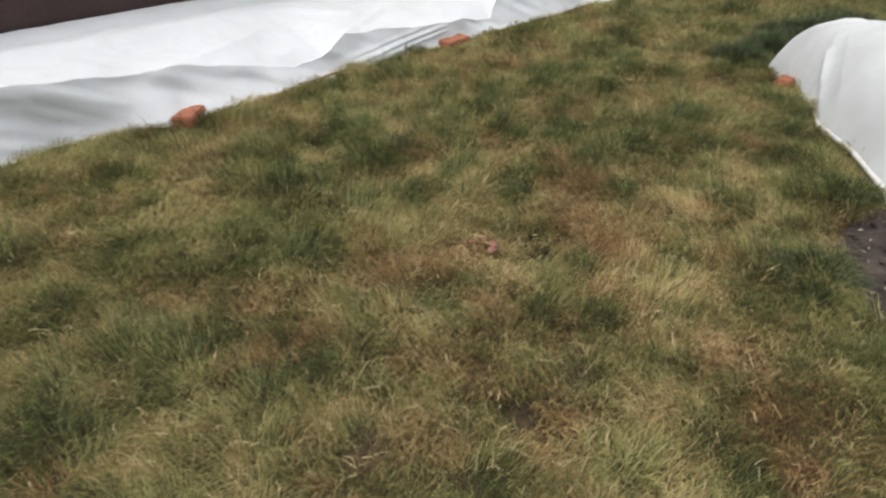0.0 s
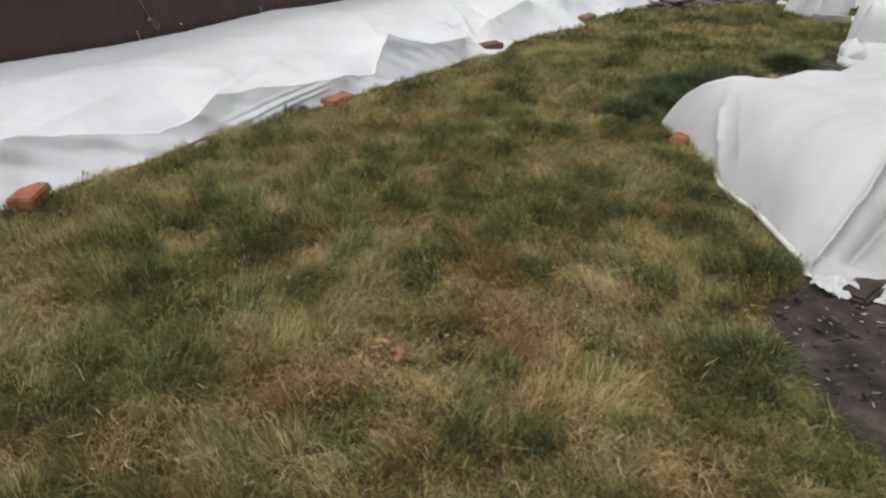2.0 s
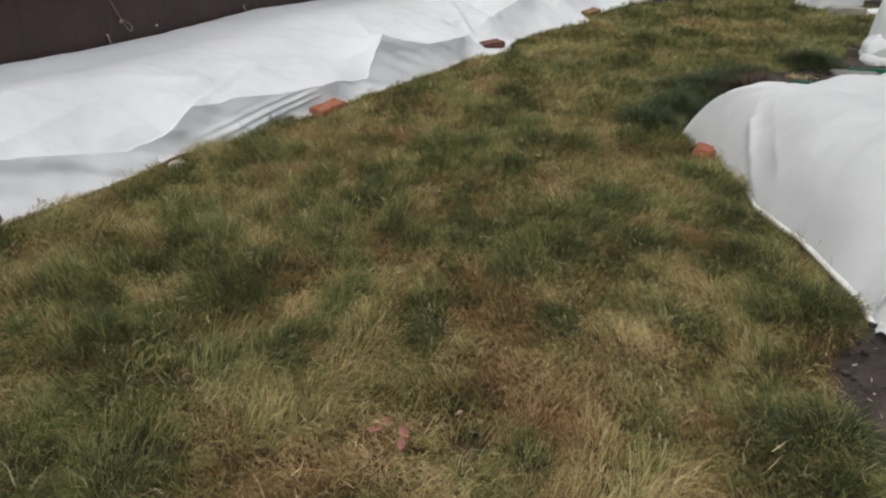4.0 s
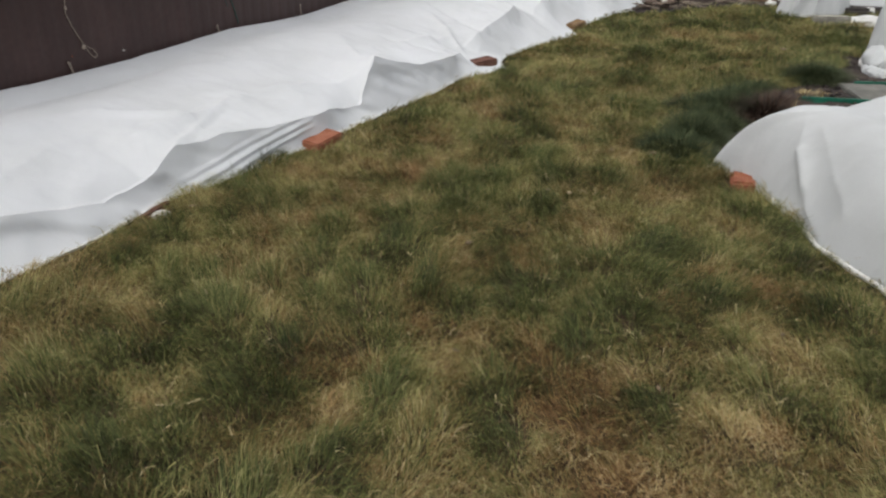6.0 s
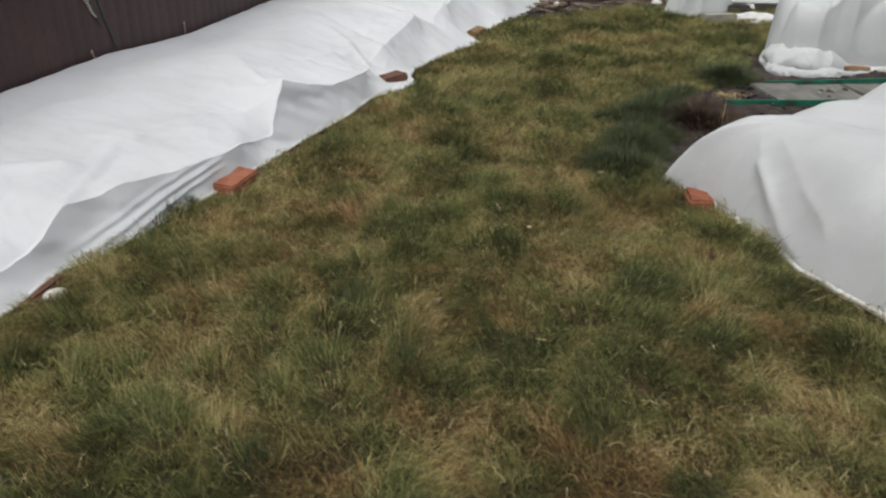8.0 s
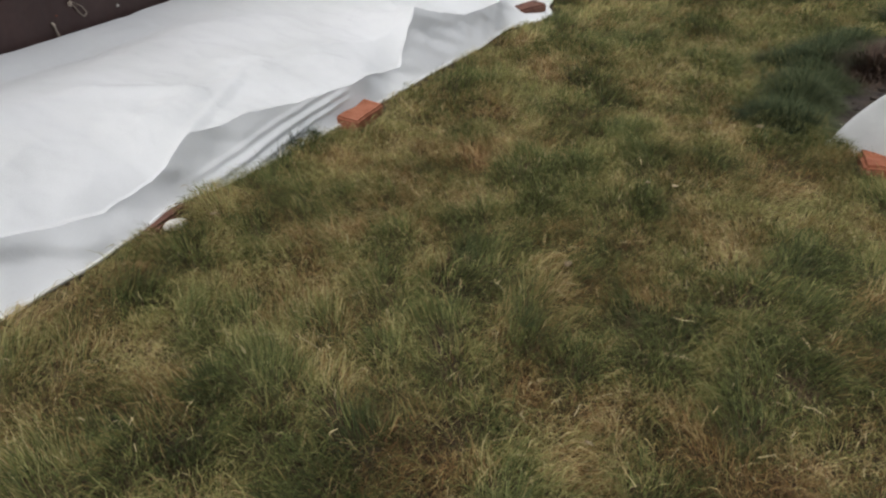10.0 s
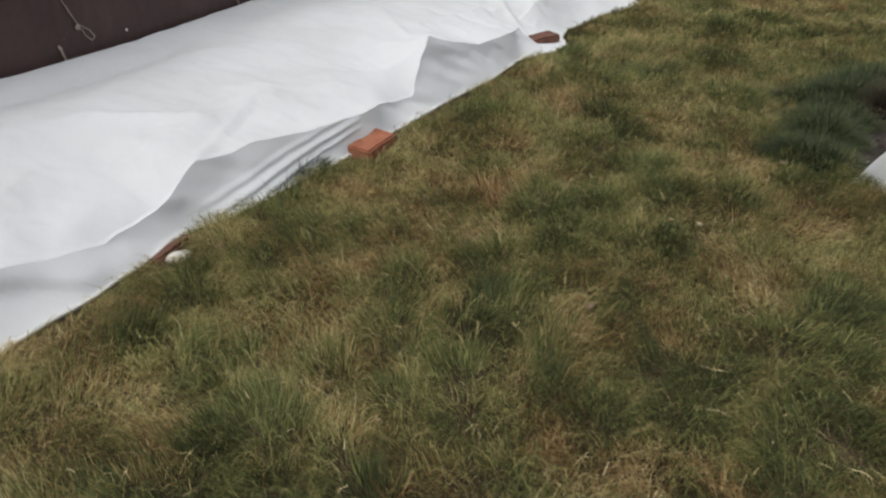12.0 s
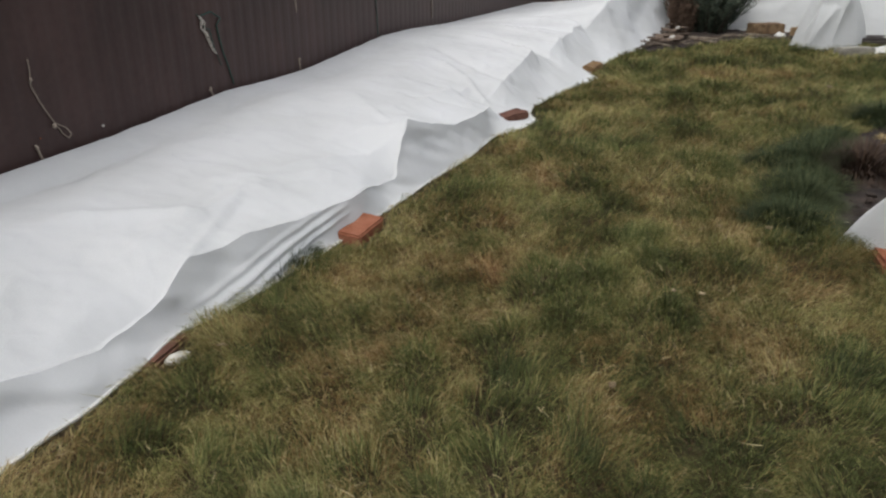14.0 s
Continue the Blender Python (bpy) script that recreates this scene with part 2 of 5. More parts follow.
# hem of the long cover: s, d
HEM = rail([(-7, 1.1), (-4.1, 1.03), (-3.8, 1.0), (-3.5, 1.08), (-3.3, 1.2), (-2.9, 1.21), (-2.5, 1.24), (-2.2, 1.22), (-1.95, 1.2), (-1.8, 1.27),
            (-1.5, 1.31), (-1.1, 1.36), (-0.55, 1.41), (-0.1, 1.45), (0.4, 1.51), (0.95, 1.52), (1.15, 1.63), (1.45, 1.7), (1.62, 1.6), (1.9, 1.56), (2.6, 1.68), (3.0, 1.8), (3.25, 1.86),
            (3.42, 1.74), (4.1, 1.8), (4.7, 1.9), (5.2, 2.06), (5.6, 2.1), (6.2, 2.16), (7.2, 2.36), (9.0, 2.5)])

# ---------------------------------------------------------------- ground
BED_NEAR = [(1.96, 2.84), (1.72, 2.68), (1.56, 2.48), (1.53, 2.26), (1.48, 2.02), (1.53, 1.8), (1.66, 1.66), (2.1, 1.35), (3.2, 1.0), (4.6, 1.2), (4.8, 2.7), (3.4, 3.2)]
BED_FAR = [(2.2, 4.95), (2.36, 5.3), (2.52, 5.62), (2.85, 5.95), (3.35, 6.25), (3.75, 6.45), (4.2, 6.75), (4.65, 7.0), (4.9, 7.4), (6.2, 7.6), (8.2, 7.0), (8.0, 5.2), (5.5, 4.4), (3.2, 4.6)]
BED_END = [(4.12, 9.95), (4.5, 9.98), (4.95, 10.2), (5.5, 10.35), (6.0, 10.25), (6.3, 9.98), (6.7, 9.9), (8.2, 9.2), (9.2, 11.5), (7.0, 13.2), (4.4, 13.0), (3.2, 11.6)]


def inside(poly, x, y):
    """Which of the points x, y (arrays) lie in the polygon."""
    hit = np.zeros(len(x), bool)
    for (x0, y0), (x1, y1) in zip(poly, poly[1:] + poly[:1]):
        if y0 != y1:
            hit ^= ((y0 > y) != (y1 > y)) & (x < (x1 - x0) * (y - y0) / (y1 - y0) + x0)
    return hit


def ground_height(x, y):
    return 0.012 * noise.noise(Vector((x * 1.3, y * 1.3, 0))) + 0.012 * noise.noise(Vector((x * 4, y * 4, 3)))


def build_ground():
    xs = [-4000, -600, -80, -20] + [-8 + 0.12 * i for i in range(150)] + [25, 90, 600, 4000]
    ys = [-4000, -600, -80, -20] + [-5 + 0.12 * i for i in range(180)] + [26, 90, 600, 4000]
    verts = [(x, y, ground_height(x, y) - 0.012 if -8 < x < 10 and -5 < y < 16.5 else -0.012) for y in ys for x in xs]
    n = len(xs)
    faces = [(j * n + i, j * n + i + 1, (j + 1) * n + i + 1, (j + 1) * n + i) for j in range(len(ys) - 1) for i in range(n - 1)]
    tagged(new("ground", mesh_from("ground", verts, faces, M_GROUND)), "trodden garden ground under patchy dry grass", "ground", kind="structure")


def build_bed(poly, label, seed):
    """Bare soil, slightly crumbly, a little proud of the lawn and falling to it at the rim."""
    xs, ys = [p[0] for p in poly], [p[1] for p in poly]
    step = 0.025
    gx, gy = np.arange(min(xs), max(xs), step), np.arange(min(ys), max(ys), step)
    X, Y = [a.ravel() for a in np.meshgrid(gx, gy)]
    keep = inside(poly, X, Y)
    index, verts = -np.ones(len(X), int), []
    for i in np.nonzero(keep)[0]:
        x, y = float(X[i]), float(Y[i])
        v = Vector((x, y, seed))
        h = 0.018 + ground_height(x, y) + 0.016 * noise.noise(v * 5) + 0.020 * noise.noise(v * 13) + 0.018 * abs(noise.noise(v * 24))
        index[i] = len(verts)
        verts.append((x + 0.01 * noise.noise(v * 9), y + 0.01 * noise.noise(v * 11), h))
    n, faces = len(gx), []
    for j in range(len(gy) - 1):
        for i in range(n - 1):
            q = (index[j * n + i], index[j * n + i + 1], index[(j + 1) * n + i + 1], index[(j + 1) * n + i])
            if min(q) >= 0:
                faces.append(tuple(int(k) for k in q))
    tagged(new("soil_bed", mesh_from("soil_bed", verts, faces, M_SOIL)), label, "soil", kind="structure")


build_ground()
build_bed(BED_NEAR, "dark bare garden soil strewn with pale chips", 0)
build_bed(BED_FAR, "dark garden soil beside covered beds", 5)
build_bed(BED_END, "dark soil with flat stones under shrub", 9)


# ---------------------------------------------------------------- fence
def build_fence():
    fence = empty("fence", F(0, 0), "dark brown profiled sheet metal garden fence", "fence", kind="structure")
    period, width, height = 0.1183, 1.183, 2.0
    prof = [(0.0, 0.0), (0.30, 0.0), (0.5, -0.0022), (0.7, -0.0022), (0.90, 0.0)]
    line = [(k * period + u * period, w) for k in range(10) for u, w in prof] + [(width + 0.02, 0.0)]
    verts, faces = [], []
    for z in (0.03, 0.7, 1.4, height):
        verts += [FD * a + FN * w + Vector((0, 0, z)) for a, w in line]
    n = len(line)
    for j in range(3):
        faces += [(j * n + i, j * n + i + 1, (j + 1) * n + i + 1, (j + 1) * n + i) for i in range(n - 1)]
    sheet = mesh_from("metal_sheet", verts, faces, M_FENCE, False)
    for k in range(-8, 9):
        s = k * width + 0.35
        part("metal_sheet", sheet, fence, m=Matrix.Translation(FD * s + FN * (-0.02 + 0.0012 * (k % 2))))
    post = worn_block("post", (0.06, 0.06, 2.05), M_POST, 0.004, 0.0, 0)
    turn = Matrix.Rotation(math.atan2(FD.y, FD.x), 4, "Z")
    for k in range(-4, 5):
        part("post", post, fence, m=Matrix.Translation(FD * (k * 2.366 + 0.35) + FN * -0.075) @ turn)
    bar = worn_block("crossbar", (20.2, 0.03, 0.04), M_POST, 0.003, 0.0, 0)
    for z in (0.4, 1.65):
        part("crossbar", bar, fence, m=Matrix.Translation(FD * 0.5 + FN * -0.05 + Vector((0, 0, z))) @ turn)


build_fence()


# ---------------------------------------------------------------- fleece covers
EDGE = rail([(-7, 0.38), (-3.5, 0.375), (-2.35, 0.36), (-1.6, 0.335), (-0.9, 0.335), (-0.3, 0.355), (0.1, 0.37), (0.65, 0.345), (1.1, 0.335), (1.6, 0.355),
             (2.5, 0.395), (3.2, 0.375), (4.25, 0.305), (5.7, 0.25), (7.1, 0.20), (9.0, 0.13)])
SHOULDER = rail([(-7, 0.92, 0.36), (-4.0, 0.93, 0.34), (-3.4, 1.0, 0.265), (-3.05, 1.03, 0.25), (-2.7, 1.1, 0.19), (-2.3, 1.155, 0.09), (-2.05, 1.14, 0.10),
                 (-1.82, 1.15, 0.215), (-1.5, 1.2, 0.205), (-1.2, 1.27, 0.165), (-0.92, 1.34, 0.16), (-0.75, 1.36, 0.15), (-0.5, 1.33, 0.09), (-0.36, 1.34, 0.08),
                 (-0.1, 1.31, 0.34), (0.4, 1.4, 0.20), (0.9, 1.46, 0.185), (1.12, 1.43, 0.17), (1.25, 1.32, 0.12), (1.5, 1.30, 0.13), (1.7, 1.34, 0.22), (2.6, 1.36, 0.31),
                 (2.95, 1.42, 0.21), (3.3, 1.42, 0.30), (4.2, 1.46, 0.34), (4.55, 1.5, 0.27), (4.85, 1.66, 0.50), (5.3, 1.7, 0.58), (5.7, 1.78, 0.50), (6.4, 1.95, 0.6), (7.4, 2.1, 0.62), (9.0, 2.2, 0.62)])


def ridged(v):
    """Noise with sharp crests, for creased cloth."""
    return 0.5 - 2 * abs(noise.noise(v))


def fold(s, d, s0, d0, s1, d1, amp, wide):
    """A crease from (s0, d0) to (s1, d1): a ridge (amp > 0) or dip, sharp along its line and fading at its ends."""
    ax, ay = s1 - s0, d1 - d0
    t = ((s - s0) * ax + (d - d0) * ay) / (ax * ax + ay * ay)
    q = min(max(t, 0), 1)
    r = math.hypot(s - s0 - q * ax, d - d0 - q * ay) / wide
    return amp * math.exp(-r * 1.4) * min(1.0, 5 * q + 0.25, 5 * (1 - q) + 0.25) if r < 5 else 0.0


LONG_FOLDS = [(-1.84, 1.145, -1.16, 0.96, 0.012, 0.012), (-2.0, 0.95, -1.0, 1.0, 0.035, 0.18), (-0.1, 1.3, 0.4, 0.7, 0.03, 0.06),
              (-0.1, 1.3, -0.9, 0.95, 0.025, 0.08), (-4.2, 0.55, -1.85, 0.58, 0.05, 0.11), (-1.85, 0.58, -1.5, 1.0, 0.035, 0.09), (-4.2, 0.22, -0.4, 0.22, -0.06, 0.15),
              (-0.4, 0.2, 2.4, 0.26, -0.045, 0.14), (0.6, 0.62, 2.0, 0.7, 0.03, 0.09), (1.3, 1.4, 1.9, 0.75, 0.04, 0.05), (1.75, 1.4, 2.3, 0.6, -0.04, 0.06)]
FAR_FOLDS = [(2.6, 1.45, 2.9, 0.5, 0.05, 0.05), (3.0, 1.55, 3.15, 0.5, -0.05, 0.05), (3.4, 1.6, 3.7, 0.4, 0.05, 0.05), (-0.6, 1.25, -1.3, 0.75, 0.015, 0.035), (-3.0, 1.0, -2.2, 0.8, 0.02, 0.06),
             (0.9, 1.4, 0.7, 0.9, -0.025, 0.04), (4.0, 1.6, 4.1, 0.3, -0.04, 0.06), (4.4, 1.6, 4.4, 0.3, 0.05, 0.07), (4.9, 1.7, 4.8, 0.3, 0.05, 0.06), (5.2, 1.7, 5.2, 0.3, -0.05, 0.06),
             (0.6, 1.1, 1.6, 1.2, 0.03, 0.07), (-4.6, 0.8, -3.4, 0.9, 0.02, 0.1)]


def build_long_cover():
    cover = empty("plant_cover", F(0, 0.7), "long white fleece sheet draped over bed by fence", "plant cover", "fleece plant covers")
    inv = Vector(F(0, 0.7))
    us = [0, 0.02, 0.06] + [0.1 + 0.03 * i for i in range(14)] + [0.52 + 0.01 * i for i in range(24)] + [0.76 + 0.005 * i for i in range(48)] + [1.0]
    ss = np.arange(-6.6, 8.6, 0.018)
    verts, faces = [], []
    for s in ss:
        s = float(s)
        (hem,), (edge,), (sd, sh) = HEM(s), EDGE(s), SHOULDER(s)
        calm = sum(SHOULDER(s + 0.15 * k)[1] for k in range(-5, 6)) / 11
        for u in us:
            if u <= 0.76:
                q = u / 0.76
                d, z = 0.012 + (sd - 0.012) * q, edge + (calm - edge) * q ** (1.5 if s < 4.4 else 2.4) + (sh - calm) * q ** 7
                z += 0.035 * math.sin(math.pi * q) * (0.7 + noise.noise(Vector((s * 0.8, d, 4))))
                ease = min(1, q * 5)
            else:
                q = (u - 0.76) / 0.24
                d, z = sd + (hem - sd) * (0.75 * q + 0.25 * q * q), sh * (1 - q) ** 1.15 + 0.006
                ease = max(0, 1 - q * 1.2)
            for f in LONG_FOLDS + FAR_FOLDS:
                z += fold(s, d, *f) * ease
            # a pulled crease: the sheet steps down across it
            t = (s + 1.82) / 0.66
            if -0.1 < t < 1.1:
                across = (d - (1.15 - 0.18 * t)) / 0.011
                if across > 0:
                    z -= 0.012 * min(1, across) * math.exp(-across * 0.04) * min(1, 4 * (t + 0.1), 4 * (1.1 - t)) * ease
            v = Vector((s, d, 0))
            if u > 0.7:
                slant = Vector((s * 3.2 + z * 6, z * 3, 5))
                rope = 0.02 + 0.12 * (s + 1.9) / 0.95
                if -1.95 < s < -0.9:
                    near = min(1, (s + 1.95) * 6, (-0.9 - s) * 6)
                    d += near * (0.013 * math.exp(-((z - rope) / 0.014) ** 2) + 0.012 * math.exp(-((z - rope + 0.036) / 0.011) ** 2) + 0.006 * math.exp(-((z - rope - 0.04) / 0.012) ** 2))
                far = min(max((s - 1.2) / 1.0, 0), 1)
                wave = (noise.noise(slant) + 0.5 * noise.noise(slant * 2.3)) * (0.03 - 0.018 * far) * (0.35 if -1.95 < s < -0.8 else 1) + far * 0.07 * noise.noise(Vector((s * 1.6 - z, 3, z * 2)))
                d += wave * math.sin(math.pi * (u - 0.7) / 0.3)
            z += ease * (0.012 * noise.noise(v * 3.1) + 0.006 * noise.noise(Vector((s * 7, d * 11, 2))) + 0.003 * noise.noise(v * 22) + 0.007 * ridged(Vector((s * 2.2 + d * 1.5, d * 5 - s, 7))) + 0.0045 * ridged(Vector((s * 6 - d * 4, d * 9 + s * 2, 3))))
            d += (1 - ease) * 0.012 * noise.noise(Vector((s * 6, 0, 8))) + 0.006 * noise.noise(Vector((s * 9, d * 5, z * 9)))
            verts.append(F(s, d, max(z, 0.004)) - inv)
    n = len(us)
    for j in range(len(ss) - 1):
        faces += [(j * n + i, j * n + i + 1, (j + 1) * n + i + 1, (j + 1) * n + i) for i in range(n - 1)]
    part("fleece_sheet", mesh_from("fleece_sheet", verts, faces, M_FLEECE), cover)
    hem_pts = [F(s, HEM(s)[0] + 0.004 + 0.012 * noise.noise(Vector((s * 6, 0, 8))), 0.008 + 0.004 * noise.noise(Vector((s * 5, 1, 1)))) - inv
               for s in (float(v) for v in np.arange(-6.6, 8.6, 0.06))]
    part("folded_hem", tube("folded_hem", hem_pts, 0.007, M_FLEECE_DIRTY, 6), cover)


build_long_cover()


def spline_loop(poly, count):
    """A closed outline, resampled evenly with slightly rounded corners."""
    pts = [Vector((x, y, 0)) for x, y in poly]
    seg = [(pts[i], pts[(i + 1) % len(pts)]) for i in range(len(pts))]
    total = sum((b - a).length for a, b in seg)
    out = []
    for k in range(count):
        at = total * k / count
        for a, b in seg:
            ln = (b - a).length
            if at <= ln:
                out.append(a + (b - a) * (at / ln))
                break
            at -= ln
    for _ in range(2):
        out = [(out[i - 1] + out[i] * 2 + out[(i + 1) % count]) / 4 for i in range(count)]
    return out


def mound_cover(label, outline, spine, top, power, folds=0.02, seed=0, hem=0.014, count=240, rows=44, pleats=16.0, mat=None, creases=(), bunches=(), rolls=(), flaps=(), thin=(), seam=(), skirts=()):
    """Fleece pulled over a low frame: it rises steeply from its outline to a crest that follows the spine."""
    mat = mat or M_FLEECE
    base = Vector((sum(p[0] for p in outline) / len(outline), sum(p[1] for p in outline) / len(outline), 0))
    cover = empty("plant_cover", base, label, "plant cover", "fleece plant covers")
    ring = spline_loop(outline, count)
    a, b = Vector((*spine[0], 0)), Vector((*spine[1], 0))
    verts, faces = [], []
    for j in range(rows):
        q = (j / (rows - 1)) ** 1.9
        for i, p in enumerate(ring):
            t = min(max((p - a).dot(b - a) / (b - a).length_squared, 0.0), 1.0)
            c = a + (b - a) * t
            v = p + (c - p) * q
            rise = 1 - (1 - q) ** power
            h = top(v.x, v.y) * rise
            around = 2 * math.pi * i / count
            w = (1 - (1 - q) ** 4) * (1 - q) ** 4 * 2.2
            ripple = noise.noise(Vector((math.cos(around) * pleats * 0.4, math.sin(around) * pleats * 0.4, seed + q * 0.7)))
            ripple += 0.5 * noise.noise(Vector((math.cos(around) * pleats, math.sin(around) * pleats, seed + q * 2)))
            h += folds * ripple * w * 0.6
            h += rise * (0.015 * noise.noise(Vector((v.x * 1.7, v.y * 1.7, seed))) + 0.008 * noise.noise(Vector((v.x * 5, v.y * 5, seed + 3))))
            h += rise * (0.007 * ridged(Vector((v.x * 4 + v.y * 2, v.y * 6, seed))) + 0.004 * ridged(Vector((v.x * 11, v.y * 8 - v.x * 5, seed + 2))) + 0.0022 * ridged(Vector((v.x * 24, v.y * 19, seed + h * 20))))
            push = sum(fold(v.x, v.y, *f) for f in creases) * min(1, rise * 3)
            out = (p - c).normalized() if (p - c).length > 1e-4 else Vector((0, 0, 0))
            v = v + out * (folds * 1.3 * ripple * w + push * 0.8)
            h += push * 0.6
            verts.append(Vector((v.x, v.y, max(h, 0.0) + 0.006)) - base)
    for j in range(rows - 1):
        for i in range(count):
            k = (i + 1) % count
            faces.append((j * count + i, j * count + k, (j + 1) * count + k, (j + 1) * count + i))
    sheet = mesh_from("fleece_sheet", verts, faces, mat)
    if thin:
        # faces inside these outlines take the greyer fleece
        sheet.materials.append(M_FLEECE_GREY)
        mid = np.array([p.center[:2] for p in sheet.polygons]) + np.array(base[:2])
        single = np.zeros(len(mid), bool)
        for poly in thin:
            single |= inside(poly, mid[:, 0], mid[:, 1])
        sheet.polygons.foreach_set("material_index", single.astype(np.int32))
    part("fleece_sheet", sheet, cover)
    if seam:
        # a narrow tube along the greyer area's edge, lying on the sheet
        spots, plan = [], np.array([(v.x, v.y) for v in verts]) + np.array(base[:2])
        track = rail([(k, *p) for k, p in enumerate(seam)])
        for k in range(12 * (len(seam) - 1) + 1):
            at = np.array(track(k / 12))
            near = np.argsort(np.hypot(*(plan - at).T))[:6]
            spots.append(Vector((*(at - np.array(base[:2])), max(verts[int(q)].z for q in near) + 0.002)))
        part("seam", tube("seam", spots, 0.005, mat, 6), cover)
    loop = ring + [ring[0]]
    pts = [Vector((p.x, p.y, hem * 0.9 + 0.006 * noise.noise(p * 7))) - base for p in loop]
    part("rolled_hem", tube("rolled_hem", pts, lambda t: hem * (1 + 0.35 * noise.noise(Vector((t * 60, seed, 0)))), M_FLEECE_DIRTY, 8), cover)
    for k, (x, y, size, tall) in enumerate(bunches):
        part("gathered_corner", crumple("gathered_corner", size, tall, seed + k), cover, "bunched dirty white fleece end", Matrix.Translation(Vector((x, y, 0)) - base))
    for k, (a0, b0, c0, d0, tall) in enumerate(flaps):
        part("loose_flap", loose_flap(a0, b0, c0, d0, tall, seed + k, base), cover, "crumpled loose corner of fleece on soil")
    for k, (way, wide, tall) in enumerate(skirts):
        part("slumped_band", slumped_band(way, wide, tall, seed + k, base), cover, "slack lower band of fleece slumped outwards")
    for k, (way, wide, tall) in enumerate(rolls):
        part("gathered_foot", gathered(way, wide, tall, seed + k, base), cover, "thick creased roll of bunched fleece")
    return cover


def loose_flap(a, b, c, d, tall, seed, base):
    """A loose corner of the sheet, thrown over the ground in sharp folds between four corners."""
    n, verts, faces = 36, [], []
    a, b, c, d = [Vector((*p, 0)) for p in (a, b, c, d)]
    for j in range(n + 1):
        v = j / n
        for i in range(n + 1):
            u = i / n
            p = a.lerp(b, u).lerp(d.lerp(c, u), v)
            ridge = abs(noise.noise(Vector((u * 1.6 + v * 1.2, v * 2.6 - u, seed * 3.1)))) + 0.08 * abs(noise.noise(Vector((u * 4, v * 5, seed))))
            edge = min(1, 6 * v + 0.15, 6 * (1 - v) + 0.1)
            p += Vector((noise.noise(Vector((u * 3, v * 3, seed + 5))), noise.noise(Vector((u * 3, v * 3, seed + 9))), 0)) * 0.01
            verts.append(p + Vector((0, 0, 0.022 + tall * (1 - ridge * 1.9) * edge * (1 - 0.55 * u))) - base)
    faces = [(j * (n + 1) + i, j * (n + 1) + i + 1, (j + 1) * (n + 1) + i + 1, (j + 1) * (n + 1) + i) for j in range(n) for i in range(n)]
    return mesh_from("loose_flap", verts, faces, M_FLEECE_DIMMED)


def slumped_band(way, wide, tall, seed, base):
    """Slack cloth at the foot of a cover: it leaves the cover, bellies outwards and tucks in on the ground."""
    track = rail([(k, *p) for k, p in enumerate(way)])
    last, verts, faces, count, rows = len(way) - 1, [], [], 34 * (len(way) - 1), 22
    heart = Vector((base.x, base.y, 0))
    for i in range(count + 1):
        t = last * i / count
        a, b, c = Vector((*track(max(t - 0.4, 0)), 0)), Vector((*track(min(t + 0.4, last)), 0)), Vector((*track(t), 0))
        out = (b - a).cross(Vector((0, 0, 1))).normalized()
        if out.dot(c - heart) < 0:
            out = -out
        ends = min(1, 0.3 + 3 * i / count, 0.1 + 2.5 * (1 - i / count))
        high = tall * ends * (0.9 + 0.35 * noise.noise(Vector((t * 1.1, seed, 3))))
        for k in range(rows + 1):
            v = k / rows
            belly = math.sin(math.pi * min(1, v * 0.92)) ** 0.8
            pleat = ridged(Vector((t * 0.7 + 0.8 * v, v * 1.1, seed))) * 0.03 + ridged(Vector((t * 1.9 - v, v * 2.0, seed + 4))) * 0.008
            p = c + out * (-0.02 + (wide * belly + pleat * (0.25 + belly)) * ends)
            verts.append(p + Vector((0, 0, 0.012 + high * (1 - v) ** 1.2 + 0.3 * pleat * (1 - v))) - base)
    n = rows + 1
    faces = [(i * n + k, i * n + k + 1, (i + 1) * n + k + 1, (i + 1) * n + k) for i in range(count) for k in range(rows)]
    return mesh_from("slumped_band", verts, faces, M_FLEECE_DIMMED)


def gathered(way, wide, tall, seed, base):
    """Surplus cloth bunched into a long creased roll along a line on the ground."""
    track = rail([(k, *p) for k, p in enumerate(way)])
    verts, faces, count, sides = [], [], 30 * (len(way) - 1), 36
    for i in range(count + 1):
        t = (len(way) - 1) * i / count
        a, b = Vector((*track(max(t - 0.05, 0)), 0)), Vector((*track(min(t + 0.05, len(way) - 1)), 0))
        c, side = Vector((*track(t), 0)), (b - a).normalized().cross(Vector((0, 0, 1)))
        swell = (0.85 + 0.5 * noise.noise(Vector((t * 0.8, seed, 0)))) * min(1, 0.25 + 2.5 * i / count, 0.25 + 2.5 * (1 - i / count))
        for k in range(sides):
            an = 2 * math.pi * k / sides
            crease = abs(noise.noise(Vector((t * 1.3 + math.cos(an) * 0.6, math.sin(an) * 1.3 + t * 0.8, seed)))) + 0.6 * abs(noise.noise(Vector((t * 3.8 + math.cos(an), math.sin(an) * 3 + t * 2, seed + 3))))
            r = swell * (0.85 + 0.32 * crease)
            verts.append(c + side * (wide * r * math.cos(an)) + Vector((0, 0, max(0.0, 0.35 + math.sin(an) * r) * tall)) - base)
    for i in range(count):
        for k in range(sides):
            m = (k + 1) % sides
            faces.append((i * sides + k, i * sides + m, (i + 1) * sides + m, (i + 1) * sides + k))
    return mesh_from("gathered_foot", verts, faces, M_FLEECE_DIMMED)


